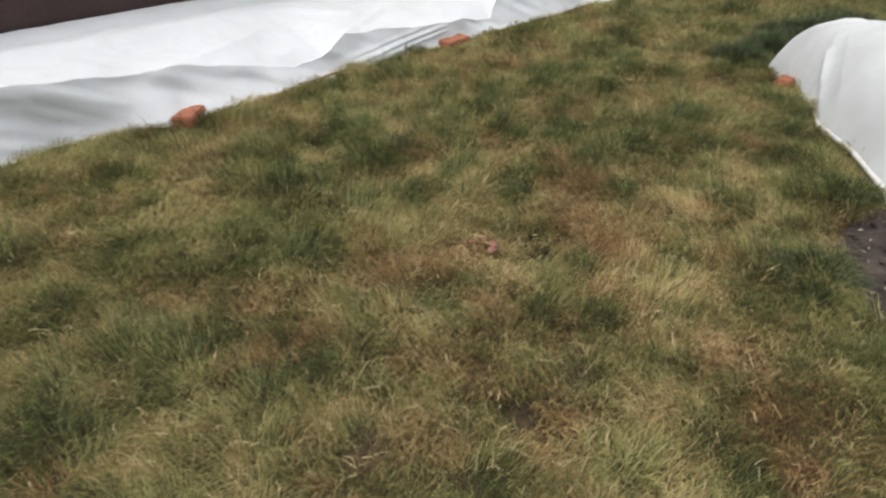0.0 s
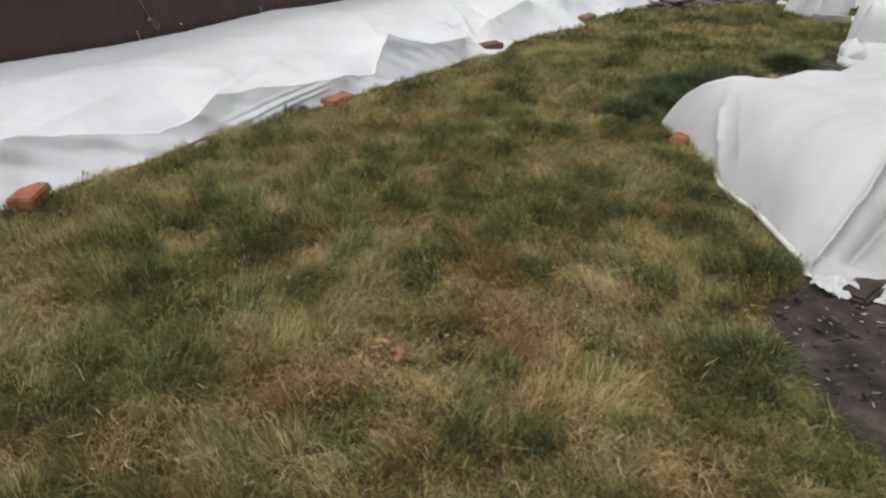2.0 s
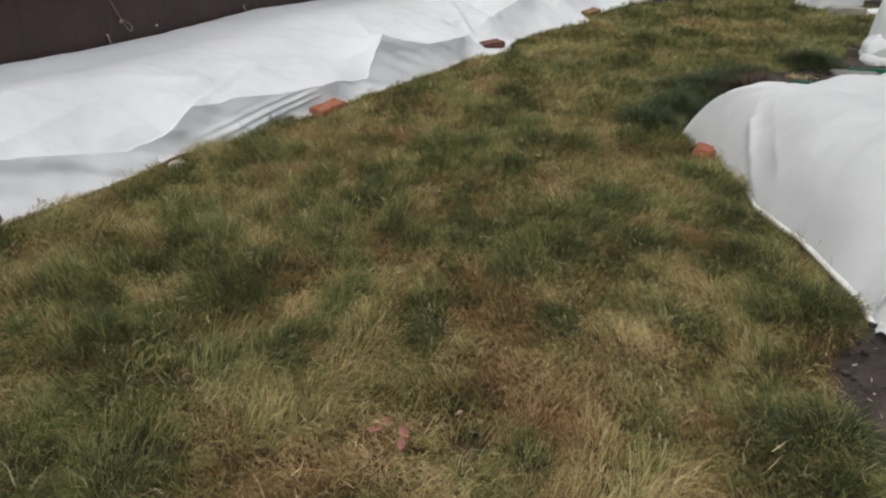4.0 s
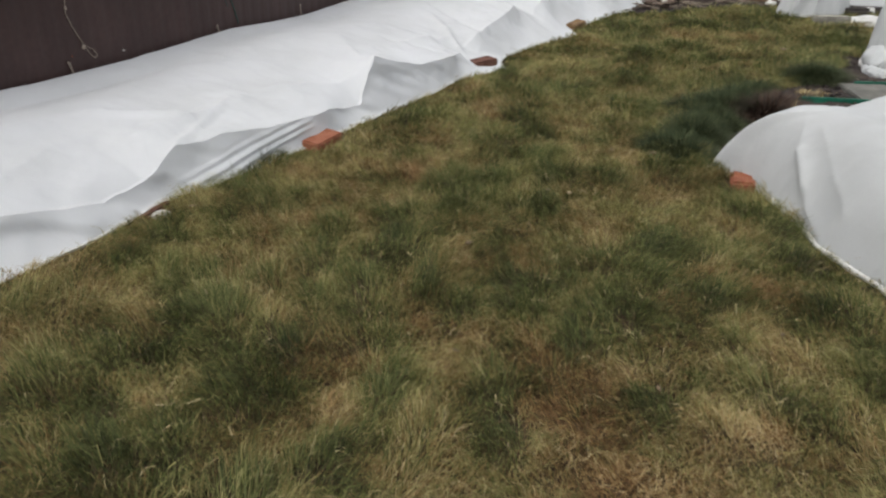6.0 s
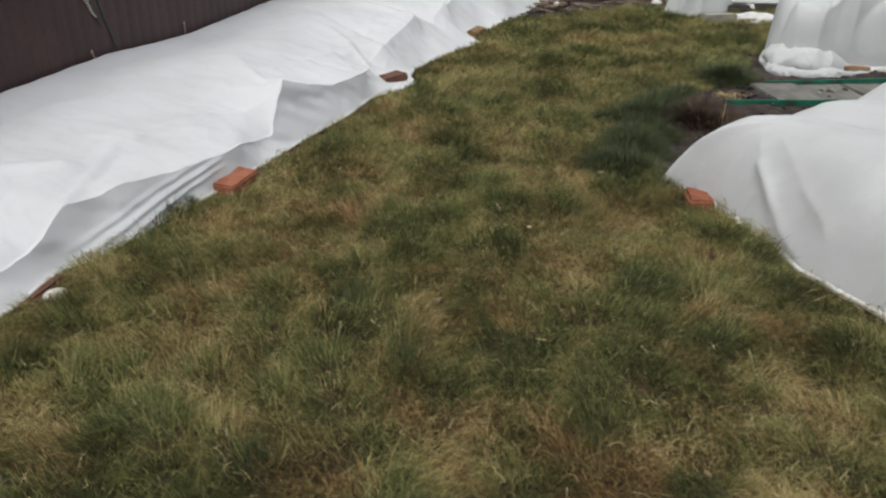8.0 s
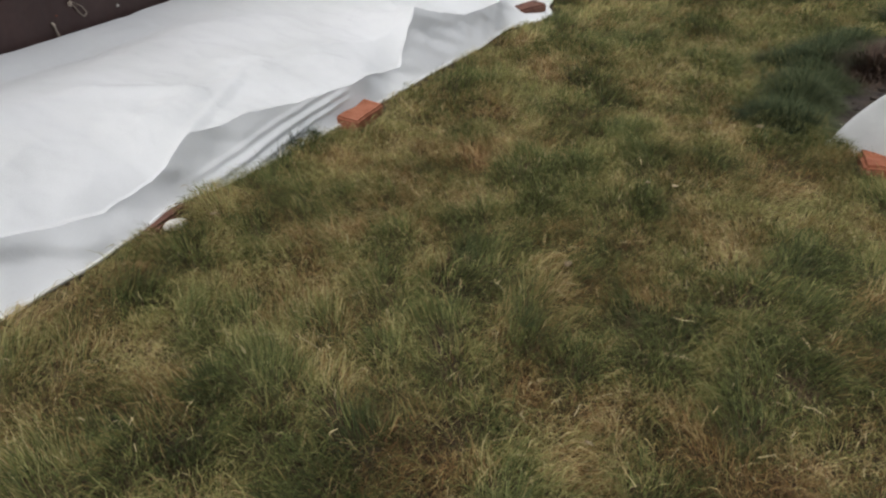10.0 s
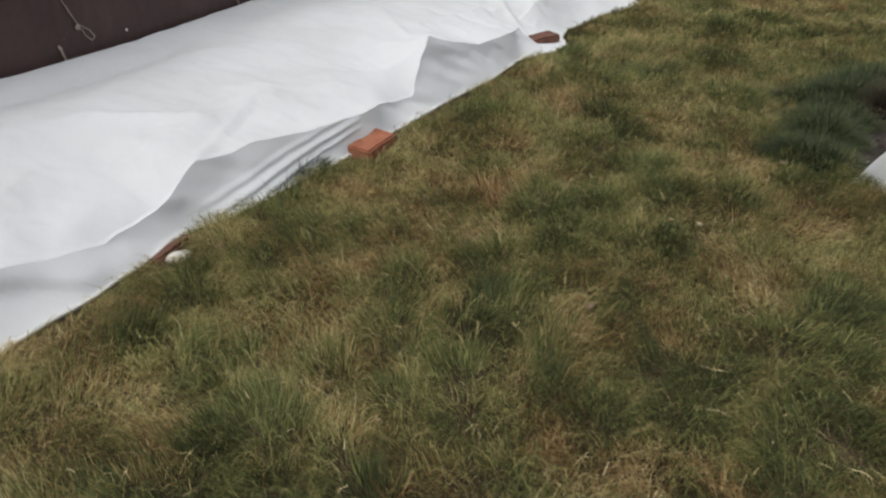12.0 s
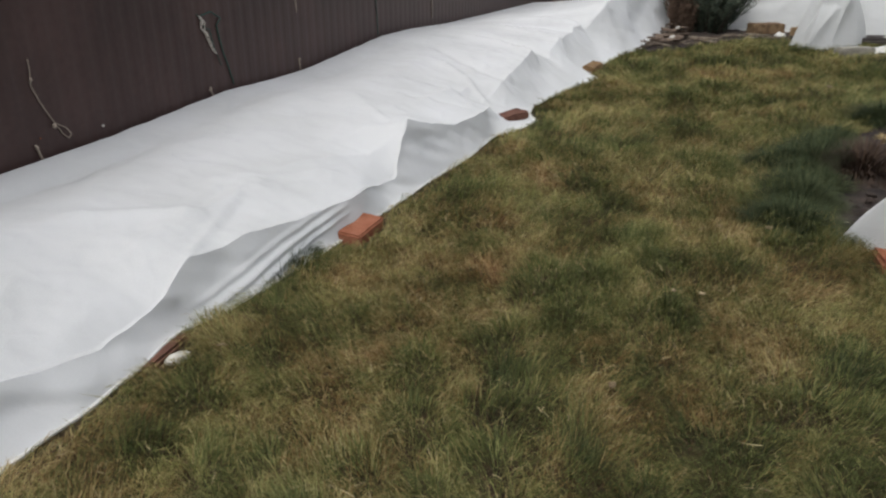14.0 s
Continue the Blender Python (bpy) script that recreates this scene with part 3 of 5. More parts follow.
def crumple(name, size, tall, seed):
    """A small heap of creased cloth."""
    bm = bmesh.new()
    bmesh.ops.create_icosphere(bm, subdivisions=4, radius=0.5)
    for v in bm.verts:
        n = v.co.copy()
        crease = abs(noise.noise(n * 3.1 + Vector((seed, 0, 0)))) + 0.5 * abs(noise.noise(n * 7 + Vector((0, seed, 0))))
        n *= 0.85 + 0.38 * crease
        v.co = Vector((n.x * size, n.y * size * 0.75, max(0.0, (n.z + 0.28)) * tall))
    return bm_mesh(name, bm, M_FLEECE_DIRTY, True)


TUNNEL = [(2.14, 4.9), (2.2, 4.78), (2.24, 4.62), (2.19, 4.3), (2.16, 4.1), (2.09, 3.88), (2.10, 3.5), (2.03, 3.0), (1.96, 2.82), (2.0, 2.7), (2.2, 2.6), (2.8, 2.62), (4.2, 2.9), (4.6, 3.9), (4.2, 4.85), (3.0, 4.95), (2.35, 4.97)]


def tunnel_top(x, y):
    crest = float(np.interp(x, [2.1, 2.48, 2.73, 2.93, 3.05, 3.14, 3.3, 3.5, 4.0], [0.40, 0.455, 0.43, 0.485, 0.475, 0.45, 0.56, 0.64, 0.66]))
    flank = float(np.interp(x, [2.1, 2.5, 3.0, 3.5, 4.0], [0.40, 0.46, 0.53, 0.62, 0.66]))
    w = min(max((y - 3.9) / 0.5, 0), 1)
    near_end = min(max((x - 1.95 + y - 2.72) / 1.0, 0.3), 1)
    return (flank + (crest - flank) * w * w * (3 - 2 * w) + 0.05 * math.exp(-((y - 3.3) / 0.5) ** 2)) * near_end


TUNNEL_CREASES = [(2.08, 3.84, 2.20, 4.15, 0.042, 0.016), (2.20, 4.15, 2.31, 4.41, 0.042, 0.018), (2.31, 4.41, 2.46, 4.6, 0.008, 0.022),
                  (2.13, 3.80, 2.265, 4.12, 0.012, 0.011), (2.265, 4.12, 2.39, 4.38, 0.010, 0.013),
                  (2.14, 4.45, 2.30, 4.62, 0.014, 0.02),
                  (1.99, 2.88, 2.28, 3.04, 0.055, 0.018), (2.28, 3.04, 2.56, 3.22, 0.055, 0.020), (2.56, 3.22, 3.0, 3.38, 0.04, 0.025),
                  (2.10, 2.83, 2.36, 2.94, -0.10, 0.06), (2.36, 2.94, 2.66, 3.10, -0.10, 0.065), (2.35, 2.7, 2.5, 3.0, 0.018, 0.014), (2.55, 2.68, 2.66, 3.05, 0.018, 0.016)]
mound_cover("white fleece tunnel cover with rolled hem on lawn edge", TUNNEL, ((2.95, 3.75), (3.9, 3.85)), tunnel_top, 8.0, 0.006, 1, 0.013, 560, 76, 12.0, M_FLEECE_DIMMED,
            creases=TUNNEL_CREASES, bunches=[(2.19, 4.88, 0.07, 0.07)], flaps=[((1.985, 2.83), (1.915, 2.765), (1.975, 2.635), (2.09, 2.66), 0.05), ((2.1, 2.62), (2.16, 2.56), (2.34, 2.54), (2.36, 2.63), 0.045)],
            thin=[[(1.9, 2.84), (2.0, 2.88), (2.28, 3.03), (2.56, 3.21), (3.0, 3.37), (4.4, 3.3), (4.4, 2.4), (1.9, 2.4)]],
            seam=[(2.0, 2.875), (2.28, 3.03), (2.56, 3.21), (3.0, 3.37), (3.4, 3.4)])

SECOND = [(5.02, 7.26), (4.88, 7.1), (4.82, 6.92), (4.85, 6.76), (4.98, 6.64), (5.4, 6.58), (6.2, 6.46), (7.6, 6.3), (8.0, 7.2), (7.4, 8.0), (6.3, 8.1), (5.4, 7.6)]
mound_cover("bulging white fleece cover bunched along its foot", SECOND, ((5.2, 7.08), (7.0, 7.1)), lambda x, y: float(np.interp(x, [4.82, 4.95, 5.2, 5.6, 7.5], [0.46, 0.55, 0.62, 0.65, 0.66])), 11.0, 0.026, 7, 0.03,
            320, 60, 5.0, M_FLEECE_DIMMED, [(4.8, 6.95, 5.3, 6.95, -0.05, 0.06), (4.98, 6.66, 5.3, 6.95, 0.05, 0.035), (4.9, 6.85, 5.15, 7.15, 0.04, 0.05), (5.15, 6.62, 5.35, 6.9, -0.02, 0.04), (5.3, 6.6, 5.55, 6.9, 0.02, 0.04), (5.0, 6.7, 5.9, 6.78, 0.05, 0.05), (5.0, 7.05, 5.6, 6.7, -0.04, 0.05), (5.3, 6.62, 6.3, 6.7, -0.04, 0.06)],
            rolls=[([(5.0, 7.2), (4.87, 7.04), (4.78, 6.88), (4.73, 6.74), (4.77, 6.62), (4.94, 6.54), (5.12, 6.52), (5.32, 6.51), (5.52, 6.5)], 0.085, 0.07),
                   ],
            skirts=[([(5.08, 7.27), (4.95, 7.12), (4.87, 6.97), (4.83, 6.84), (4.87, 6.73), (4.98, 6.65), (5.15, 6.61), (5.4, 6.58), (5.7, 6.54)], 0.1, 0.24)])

SMALL = [(5.9, 9.92), (5.92, 9.66), (6.2, 9.58), (6.56, 9.58), (6.8, 9.7), (6.8, 10.0), (6.5, 10.25), (6.15, 10.2)]
mound_cover("small off-white fleece hood over single plant", SMALL, ((6.34, 9.9), (6.44, 9.9)), lambda x, y: 0.78, 1.7, 0.04, 12, 0.012, 240, 50, 2.6, M_FLEECE_DIMMED,
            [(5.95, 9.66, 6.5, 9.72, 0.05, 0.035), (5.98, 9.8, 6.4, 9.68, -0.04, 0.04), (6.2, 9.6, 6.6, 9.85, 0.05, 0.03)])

BACK = [(5.2, 12.1), (6.0, 11.35), (6.8, 10.75), (7.2, 10.2), (8.4, 9.6), (10.5, 9.0), (11.5, 11.0), (9.5, 13.0), (6.5, 14.2), (5.0, 13.6)]
mound_cover("tall white fleece tunnel at garden end", BACK, ((6.6, 12.8), (9.6, 11.2)), lambda x, y: 1.3, 2.4, 0.03, 20, 0.02, 420, 50, 9.0, M_FLEECE_DIMMED,
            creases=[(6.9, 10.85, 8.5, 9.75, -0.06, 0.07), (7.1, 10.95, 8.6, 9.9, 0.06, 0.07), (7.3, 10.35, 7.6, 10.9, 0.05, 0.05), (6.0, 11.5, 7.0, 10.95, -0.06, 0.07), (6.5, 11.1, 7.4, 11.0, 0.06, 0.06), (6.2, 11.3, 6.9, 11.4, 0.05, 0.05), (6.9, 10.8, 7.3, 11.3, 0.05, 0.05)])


# ---------------------------------------------------------------- bricks and stones
def place(name, me, x, y, z=0.0, turn=0.0, tilt=0.0, roll=0.0, label="", category="", group=""):
    ob = new(name, me)
    ob.matrix_basis = pose(x, y, z, roll, tilt, turn)
    return tagged(ob, label, category, group)


BRICK = (0.25, 0.12, 0.065)
G = "weights on cover hems"
place("brick", worn_block("brick", BRICK, M_BRICK, 0.008, 0.003, 3, 1), 0.085, 5.60, -0.014, 52, -2, 4, "bright red clay brick pinning fleece hem in grass", "brick", G)
place("brick", worn_block("brick", BRICK, M_BRICK, 0.009, 0.004, 3, 2), -1.375, 3.89, -0.01, 90, 3, 0, "worn orange brick lying on fleece hem", "brick", G)
place("brick", worn_block("brick", BRICK, M_BRICK_DARK, 0.01, 0.005, 3, 3), -0.77, 4.745, -0.057, 58, 0, -3, "dark sunken brick beside white stone", "brick", G)
place("brick", worn_block("brick", BRICK, M_BRICK_DARK, 0.012, 0.006, 3, 4), 1.515, 7.405, 0.012, 27, -3, 6, "dark red broken brick on fleece fold", "brick", G)
place("brick", worn_block("brick", BRICK, M_BRICK_OCHRE, 0.01, 0.005, 3, 5), 2.99, 9.11, 0.006, 42, -4, 6, "ochre brick holding down fleece hem", "brick", G)
place("brick", worn_block("brick", BRICK, M_BRICK, 0.014, 0.006, 3, 6), 2.20, 4.64, -0.018, 58, 4, -4, "chipped orange brick at tunnel cover corner", "brick", G)
place("brick", worn_block("brick", BRICK, M_BRICK_DARKEST, 0.014, 0.006, 3, 7), 2.13, 2.71, -0.008, 30, -6, 0, "very dark brick under cover corner", "brick", G)
place("stone", pebble("stone", (0.09, 0.06, 0.042), M_STONE_W, 3), -0.695, 4.65, 0.0, 30, label="small white stone beside fleece hem", category="stone", group=G)


# ---------------------------------------------------------------- twine on the fence
def twine(points, radius, mat, label, knots=()):
    """A cord hanging on the fence's face: points as (s, z)."""
    ob = empty("twine", F(points[0][0], -0.015, points[0][1]), label, "twine", "cords on fence")
    line = []
    for (s0, z0), (s1, z1) in zip(points, points[1:]):
        for k in range(8):
            t = k / 8
            line.append((s0 + (s1 - s0) * t, z0 + (z1 - z0) * t))
    line.append(points[-1])
    at = ob.location.copy()
    pts = [F(s + 0.004 * noise.noise(Vector((z * 40, s, 0))), -0.014 + 0.003 * noise.noise(Vector((z * 30, 2, s))), z) - at for s, z in line]
    part("cord", tube("cord", pts, radius, mat, 6), ob)
    for s, z, r in knots:
        part("knot", pebble("knot", (r * 2, r * 2, r * 2.6), mat, int(s * 10) + 5), ob, m=Matrix.Translation(F(s, -0.012, z - r) - at))


twine([(-1.29, 0.78), (-1.295, 0.70), (-1.30, 0.66), (-1.27, 0.58), (-1.21, 0.47), (-1.175, 0.41), (-1.145, 0.385), (-1.125, 0.40), (-1.15, 0.435), (-1.205, 0.47)], 0.0027, M_TWINE,
      "frayed jute twine hanging in loop on fence", [(-1.22, 0.46, 0.011), (-1.296, 0.69, 0.008)])
twine([(-0.035, 0.83), (-0.015, 0.80), (-0.03, 0.76), (0.005, 0.73), (0.015, 0.70), (0.05, 0.67), (0.055, 0.63), (0.09, 0.60)], 0.0055, M_ROPE, "frayed pale rope end dangling on fence",
      [(-0.02, 0.79, 0.012), (0.01, 0.72, 0.013), (0.03, 0.68, 0.010)])
twine([(-0.03, 0.83), (0.012, 0.79), (0.0, 0.74), (0.04, 0.70), (0.03, 0.66), (0.075, 0.625)], 0.0035, M_ROPE, "thin pale strand of unravelled rope on fence")
twine([(-0.06, 0.845), (-0.03, 0.82), (-0.01, 0.775), (0.05, 0.74), (0.07, 0.65), (0.13, 0.52)], 0.003, M_CORD, "thin dark green cord tangled round rope")
twine([(-0.03, 0.83), (0.08, 0.845), (0.17, 0.80), (0.12, 0.76), (0.16, 0.60), (0.2, 0.5), (0.24, 0.385)], 0.0045, M_CORD, "dark green cord trailing down fence")
twine([(1.09, 1.0), (1.085, 0.82), (1.088, 0.74)], 0.004, M_TWINE, "straight jute twine hanging on fence")
twine([(2.46, 0.85), (2.48, 0.62), (2.5, 0.40)], 0.0045, M_CORD, "green cord hanging straight on fence")
twine([(3.9, 0.9), (3.9, 0.62), (3.9, 0.40)], 0.005, M_TWINE, "pale twine hanging straight on fence")
twine([(-1.345, 0.40), (-1.335, 0.37), (-1.32, 0.325)], 0.006, M_TWINE, "short twine tie at fleece edge", [(-1.34, 0.385, 0.009)])
twine([(-0.015, 0.40), (0.0, 0.385), (0.01, 0.355)], 0.006, M_TWINE, "short twine tie at fleece edge", [(-0.008, 0.40, 0.01)])
twine([(1.08, 0.415), (1.082, 0.38), (1.09, 0.33)], 0.006, M_TWINE, "short twine tie at fleece edge", [(1.08, 0.41, 0.009)])
place("screw", pebble("screw", (0.014, 0.014, 0.014), M_STONE_W, 2), *F(-0.92, -0.012, 0)[:2], 0.385, label="pale screw head in fence sheet", category="screw")
place("screw", pebble("screw", (0.009, 0.009, 0.009), M_BRICK, 2), *F(-1.31, -0.014, 0)[:2], 0.42, label="rusty screw head in fence sheet", category="screw")


# ---------------------------------------------------------------- slab path with green edging, beyond the tunnel cover
def build_path():
    way = Vector((0.955, -0.297, 0))
    out = Vector((0.297, 0.955, 0))
    turn = Matrix.Rotation(math.atan2(way.y, way.x), 4, "Z")
    start = Vector((3.52, 6.05, 0))
    for k, (off, first, length, tall) in enumerate(((0.0, 0.0, 3.2, 0.055), (0.59, 0.6, 2.9, 0.05))):
        ob = new("edging_board", worn_block("edging_board", (length, 0.022, tall), M_GREEN_PLASTIC, 0.005, 0.003, 6, k))
        ob.matrix_basis = Matrix.Translation(start + way * (first + length / 2) + out * (off + 0.14 * k) + Vector((0, 0, 0.005))) @ turn @ pose(0, 0, 0, 0, 0, 5.5 * k)
        tagged(ob, "green plastic edging board along slab path", "garden edging", "path edging boards")
    path = empty("path", start + way * 1.6 + out * 0.3, "weathered grey concrete slab path between green edgings", "path", kind="structure")
    slab = worn_block("slab", (0.355, 0.5, 0.05), M_CONCRETE, 0.008, 0.004, 2, 4)
    for k in range(1, 8):
        ob = part("slab", slab, path)
        ob.matrix_basis = Matrix.Translation(way * (-1.6 + 0.27 + 0.372 * k) + Vector((0, 0, -0.01 + 0.006 * math.sin(k * 2.3)))) @ turn @ pose(0, 0, 0, 1.2 * math.sin(k), 1.5 * math.cos(k * 1.7), 2.5 * math.sin(k * 3.1))


build_path()


# ---------------------------------------------------------------- shrubs
def sprays(count, base, reach, rise, leaf, rng, slim=0.13, spread=1.0, sprig=9):
    """Feathery upright sprays: many small flat slivers along curved twigs."""
    verts, faces, twigs = [], [], []
    for k in range(count):
        a, r = rng.uniform(0, 2 * math.pi), math.sqrt(rng.random())
        foot = Vector((math.cos(a) * base * r, math.sin(a) * base * r, 0))
        tip = Vector((math.cos(a) * reach * r * spread + rng.uniform(-0.06, 0.06), math.sin(a) * reach * r * spread + rng.uniform(-0.06, 0.06), rise * rng.uniform(0.55, 1.0) * (1.1 - 0.45 * r)))
        pts = []
        for j in range(sprig + 1):
            t = j / sprig
            p = foot.lerp(tip, t)
            p.z = foot.z + (tip.z - foot.z) * t ** 0.85
            pts.append(p)
        twigs.append(pts)
        for j in range(1, sprig + 1):
            for _ in range(5):
                w = Vector((rng.uniform(-1, 1), rng.uniform(-1, 1), rng.uniform(0.2, 1.3))).normalized()
                side = w.cross(Vector((rng.uniform(-1, 1), rng.uniform(-1, 1), 0.1))).normalized() * leaf * slim
                p = pts[j] - (pts[j] - pts[j - 1]) * rng.random()
                n = len(verts)
                ln = leaf * rng.uniform(0.6, 1.3)
                verts += [p - side, p + side, p + w * ln * 0.6 + side, p + w * ln]
                faces += [(n, n + 1, n + 2), (n, n + 2, n + 3)]
    return verts, faces, twigs


def shrub(name, at, label, category, count, base, reach, rise, leaf, mat, seed, twig=0.004, slim=0.13):
    rng = random.Random(seed)
    ob = empty(name, at, label, category)
    verts, faces, twigs = sprays(count, base, reach, rise, leaf, rng, slim)
    part("foliage", mesh_from("foliage", verts, faces, mat, False), ob)
    tv, tf = [], []
    for pts in twigs[::2]:
        me = tube("twig", [p - Vector((0, 0, 0.02)) for p in pts], lambda t: twig * (1.1 - t), M_BARK, 4)
        n = len(tv)
        tv += [v.co.copy() for v in me.vertices]
        tf += [tuple(n + i for i in p.vertices) for p in me.polygons]
        bpy.data.meshes.remove(me)
    part("stems", mesh_from("stems", tv, tf, M_BARK), ob)
    return ob


shrub("juniper_shrub", (5.70, 11.34, 0), "dark green feathery juniper shrub among stones", "shrub", 460, 0.26, 0.6, 1.05, 0.085, M_JUNIPER, 3, 0.005, 0.055)
shrub("dry_shrub", (5.27, 11.2, 0), "brown half-dead shrub beside juniper", "shrub", 80, 0.12, 0.2, 0.7, 0.075, M_HEATHER, 4, 0.004, 0.05)

# ---------------------------------------------------------------- stones, blocks and boards at the garden's end
def stone_heap():
    rng = random.Random(8)
    for k in range(60):
        t = rng.random()
        layer = k % 4
        x = 4.38 + 0.75 * t + rng.uniform(-0.12, 0.22)
        y = 10.28 + 0.9 * t + rng.uniform(-0.14, 0.12)
        size = (rng.uniform(0.10, 0.26), rng.uniform(0.04, 0.11), rng.uniform(0.012, 0.03))
        place("stone", pebble("stone", size, M_STONE, 20 + k, 0.35), x, y, 0.012 + layer * 0.028 * (0.4 + t), rng.uniform(0, 180), rng.uniform(-8, 8), rng.uniform(-8, 8),
              "flat brownish stone in loose heap", "stone", "stone heap")
    place("stone", pebble("stone", (0.15, 0.07, 0.04), M_STONE_W, 61, 0.6), 4.72, 10.5, 0.06, 40, label="pale rounded stone on stone heap", category="stone", group="stone heap")
    place("stone", pebble("stone", (0.13, 0.08, 0.045), M_STONE_W, 62, 0.6), 5.1, 11.0, 0.09, 60, label="pale block-like stone on stone heap", category="stone", group="stone heap")
    for k in range(16):
        x = 4.95 + 0.075 * k
        place("stone", pebble("stone", (rng.uniform(0.06, 0.16), 0.07, 0.035), M_STONE if k % 4 else M_KERB, 80 + k, 0.3), x, 10.5 + 0.1 * math.sin(k * 0.5) + rng.uniform(-0.04, 0.04), 0.008, rng.uniform(-40, 40),
              label="small edging stone where lawn meets soil", category="stone", group="edging stones")


stone_heap()


def dry_sticks():
    """Broken sticks and prunings lying where the lawn meets the end bed."""
    rng = random.Random(51)
    kinds = []
    for k in range(5):
        ln, bend = rng.uniform(0.2, 0.5), rng.uniform(-0.05, 0.05)
        kinds.append(tube("stick", [(ln * (t - 0.5), bend * math.sin(math.pi * t) + 0.008 * math.sin(9 * t + k), 0.006 + 0.012 * math.sin(math.pi * t)) for t in (i / 7 for i in range(8))],
                          lambda t: 0.008 - 0.004 * t, M_BARK if k % 2 else M_STICK, 5))
    way = rail([(0, 4.25, 10.12), (1, 4.8, 10.3), (2, 5.35, 10.48), (3, 6.0, 10.4)])
    for k in range(34):
        x, y = way(rng.uniform(0, 3))
        place("stick", kinds[k % 5], x + rng.gauss(0, 0.05), y + rng.gauss(0.05, 0.08), 0.03 + 0.012 * (k % 3), rng.gauss(12, 35), rng.uniform(-4, 4), 0,
              "dry broken stick lying at lawn edge" if k % 2 else "dark brown pruned stick at lawn edge", "stick", "dry sticks")


dry_sticks()
place("wooden_block", worn_block("wooden_block", (0.42, 0.2, 0.13), M_WOOD, 0.012, 0.006, 3, 3), 6.25, 10.82, 0.02, -8, label="brown wooden block before white tunnel", category="block", group="weights at garden end")
place("wooden_block", worn_block("wooden_block", (0.26, 0.18, 0.12), M_WOOD, 0.012, 0.006, 3, 5), 6.48, 10.42, 0.02, 10, label="short reddish wooden block on soil", category="block", group="weights at garden end")
place("cloth_scrap", crumple("cloth_scrap", 0.17, 0.1, 31), 6.22, 10.5, 0.0, 20, label="crumpled white fleece scrap on ground", category="cloth")
place("cloth_scrap", crumple("cloth_scrap", 0.2, 0.05, 35), 5.86, 10.56, 0.0, 70, label="greyish crumpled fleece scrap on stones", category="cloth")
place("log", worn_block("log", (0.36, 0.11, 0.1), M_WOOD_DARK, 0.035, 0.008, 3, 6), 6.8, 9.62, 0.01, -15, label="dark brown log beside fleece hood", category="log")
place("cloth_scrap", crumple("cloth_scrap", 0.16, 0.14, 33), 7.02, 9.66, 0.0, 0, label="knotted white fleece end on board", category="cloth")
place("board", worn_block("board", (1.6, 0.16, 0.09), M_WOOD_DARK, 0.008, 0.004, 5, 7), 7.7, 9.62, 0.0, -22, label="dark wet board under tunnel cover foot", category="board")
place("kerb_stone", worn_block("kerb_stone", (0.42, 0.15, 0.11), M_KERB, 0.015, 0.005, 4, 8), 6.1, 9.14, -0.01, -5, label="weathered grey concrete kerb stone in grass", category="kerb")
place("cloth_scrap", crumple("cloth_scrap", 0.62, 0.13, 37), 6.56, 9.08, 0.0, 25, label="white fleece remnant lying over kerb", category="cloth")
place("plank", worn_block("plank", (0.24, 0.1, 0.05), M_WOOD, 0.006, 0.004, 4, 9), 5.36, 6.56, 0.03, -12, 3, 0, label="yellowish brown plank on cover foot", category="plank")


# ---------------------------------------------------------------- litter on lawn and soil
def shard(name, size, mat, seed, bend=0.25):
    """A small curved, broken flake."""
    rng = random.Random(seed)
    n = 9
    rim = [(math.cos(a) * size * rng.uniform(0.6, 1.1), math.sin(a) * size * 0.6 * rng.uniform(0.6, 1.1)) for a in (2 * math.pi * k / n for k in range(n))]
    verts = [Vector((0, 0, bend * size)), Vector((0, 0, bend * size - size * 0.12))]
    for x, y in rim:
        z = bend * size * (1 - (x * x + 3 * y * y) / (size * size))
        verts += [Vector((x, y, max(z, -bend * size))), Vector((x, y, max(z, -bend * size) - size * 0.12))]
    faces = []
    for k in range(n):
        a, b = 2 + 2 * k, 2 + 2 * ((k + 1) % n)
        faces += [(0, a, b), (1, b + 1, a + 1), (a, a + 1, b + 1, b)]
    return mesh_from(name, verts, faces, mat)


for k, (x, y, z, turn, tilt, size) in enumerate([(0.22, 2.46, 0.05, 30, 35, 0.033), (0.26, 2.41, 0.045, 100, -25, 0.034), (0.18, 2.43, 0.05, 160, 20, 0.032), (0.25, 2.37, 0.045, 60, 10, 0.03)]):
    place("pot_shard", shard("pot_shard", size, M_CLAY, k), x, y, z, turn, tilt, 15, "broken pinkish terracotta shard in grass", "shard", "terracotta shards")
for k, (x, y, size) in enumerate([(1.87, 5.02, 0.035), (0.58, 4.06, 0.035), (1.10, 4.57, 0.03), (1.19, 4.52, 0.03), (-0.55, 4.62, 0.03), (0.42, 2.46, 0.025), (4.45, 7.62, 0.05), (0.47, 2.42, 0.02),
                                  (1.66, 5.1, 0.03), (0.9, 3.0, 0.025), (-0.2, 1.6, 0.025), (0.35, 3.3, 0.02), (1.45, 3.2, 0.022)]):
    place("dead_leaf", shard("dead_leaf", size * 0.7, M_LEAF, 40 + k, 0.35), x, y, 0.062, k * 47, 12 * math.sin(k), 10, "curled pale dead leaf on grass", "leaf", "dead leaves")


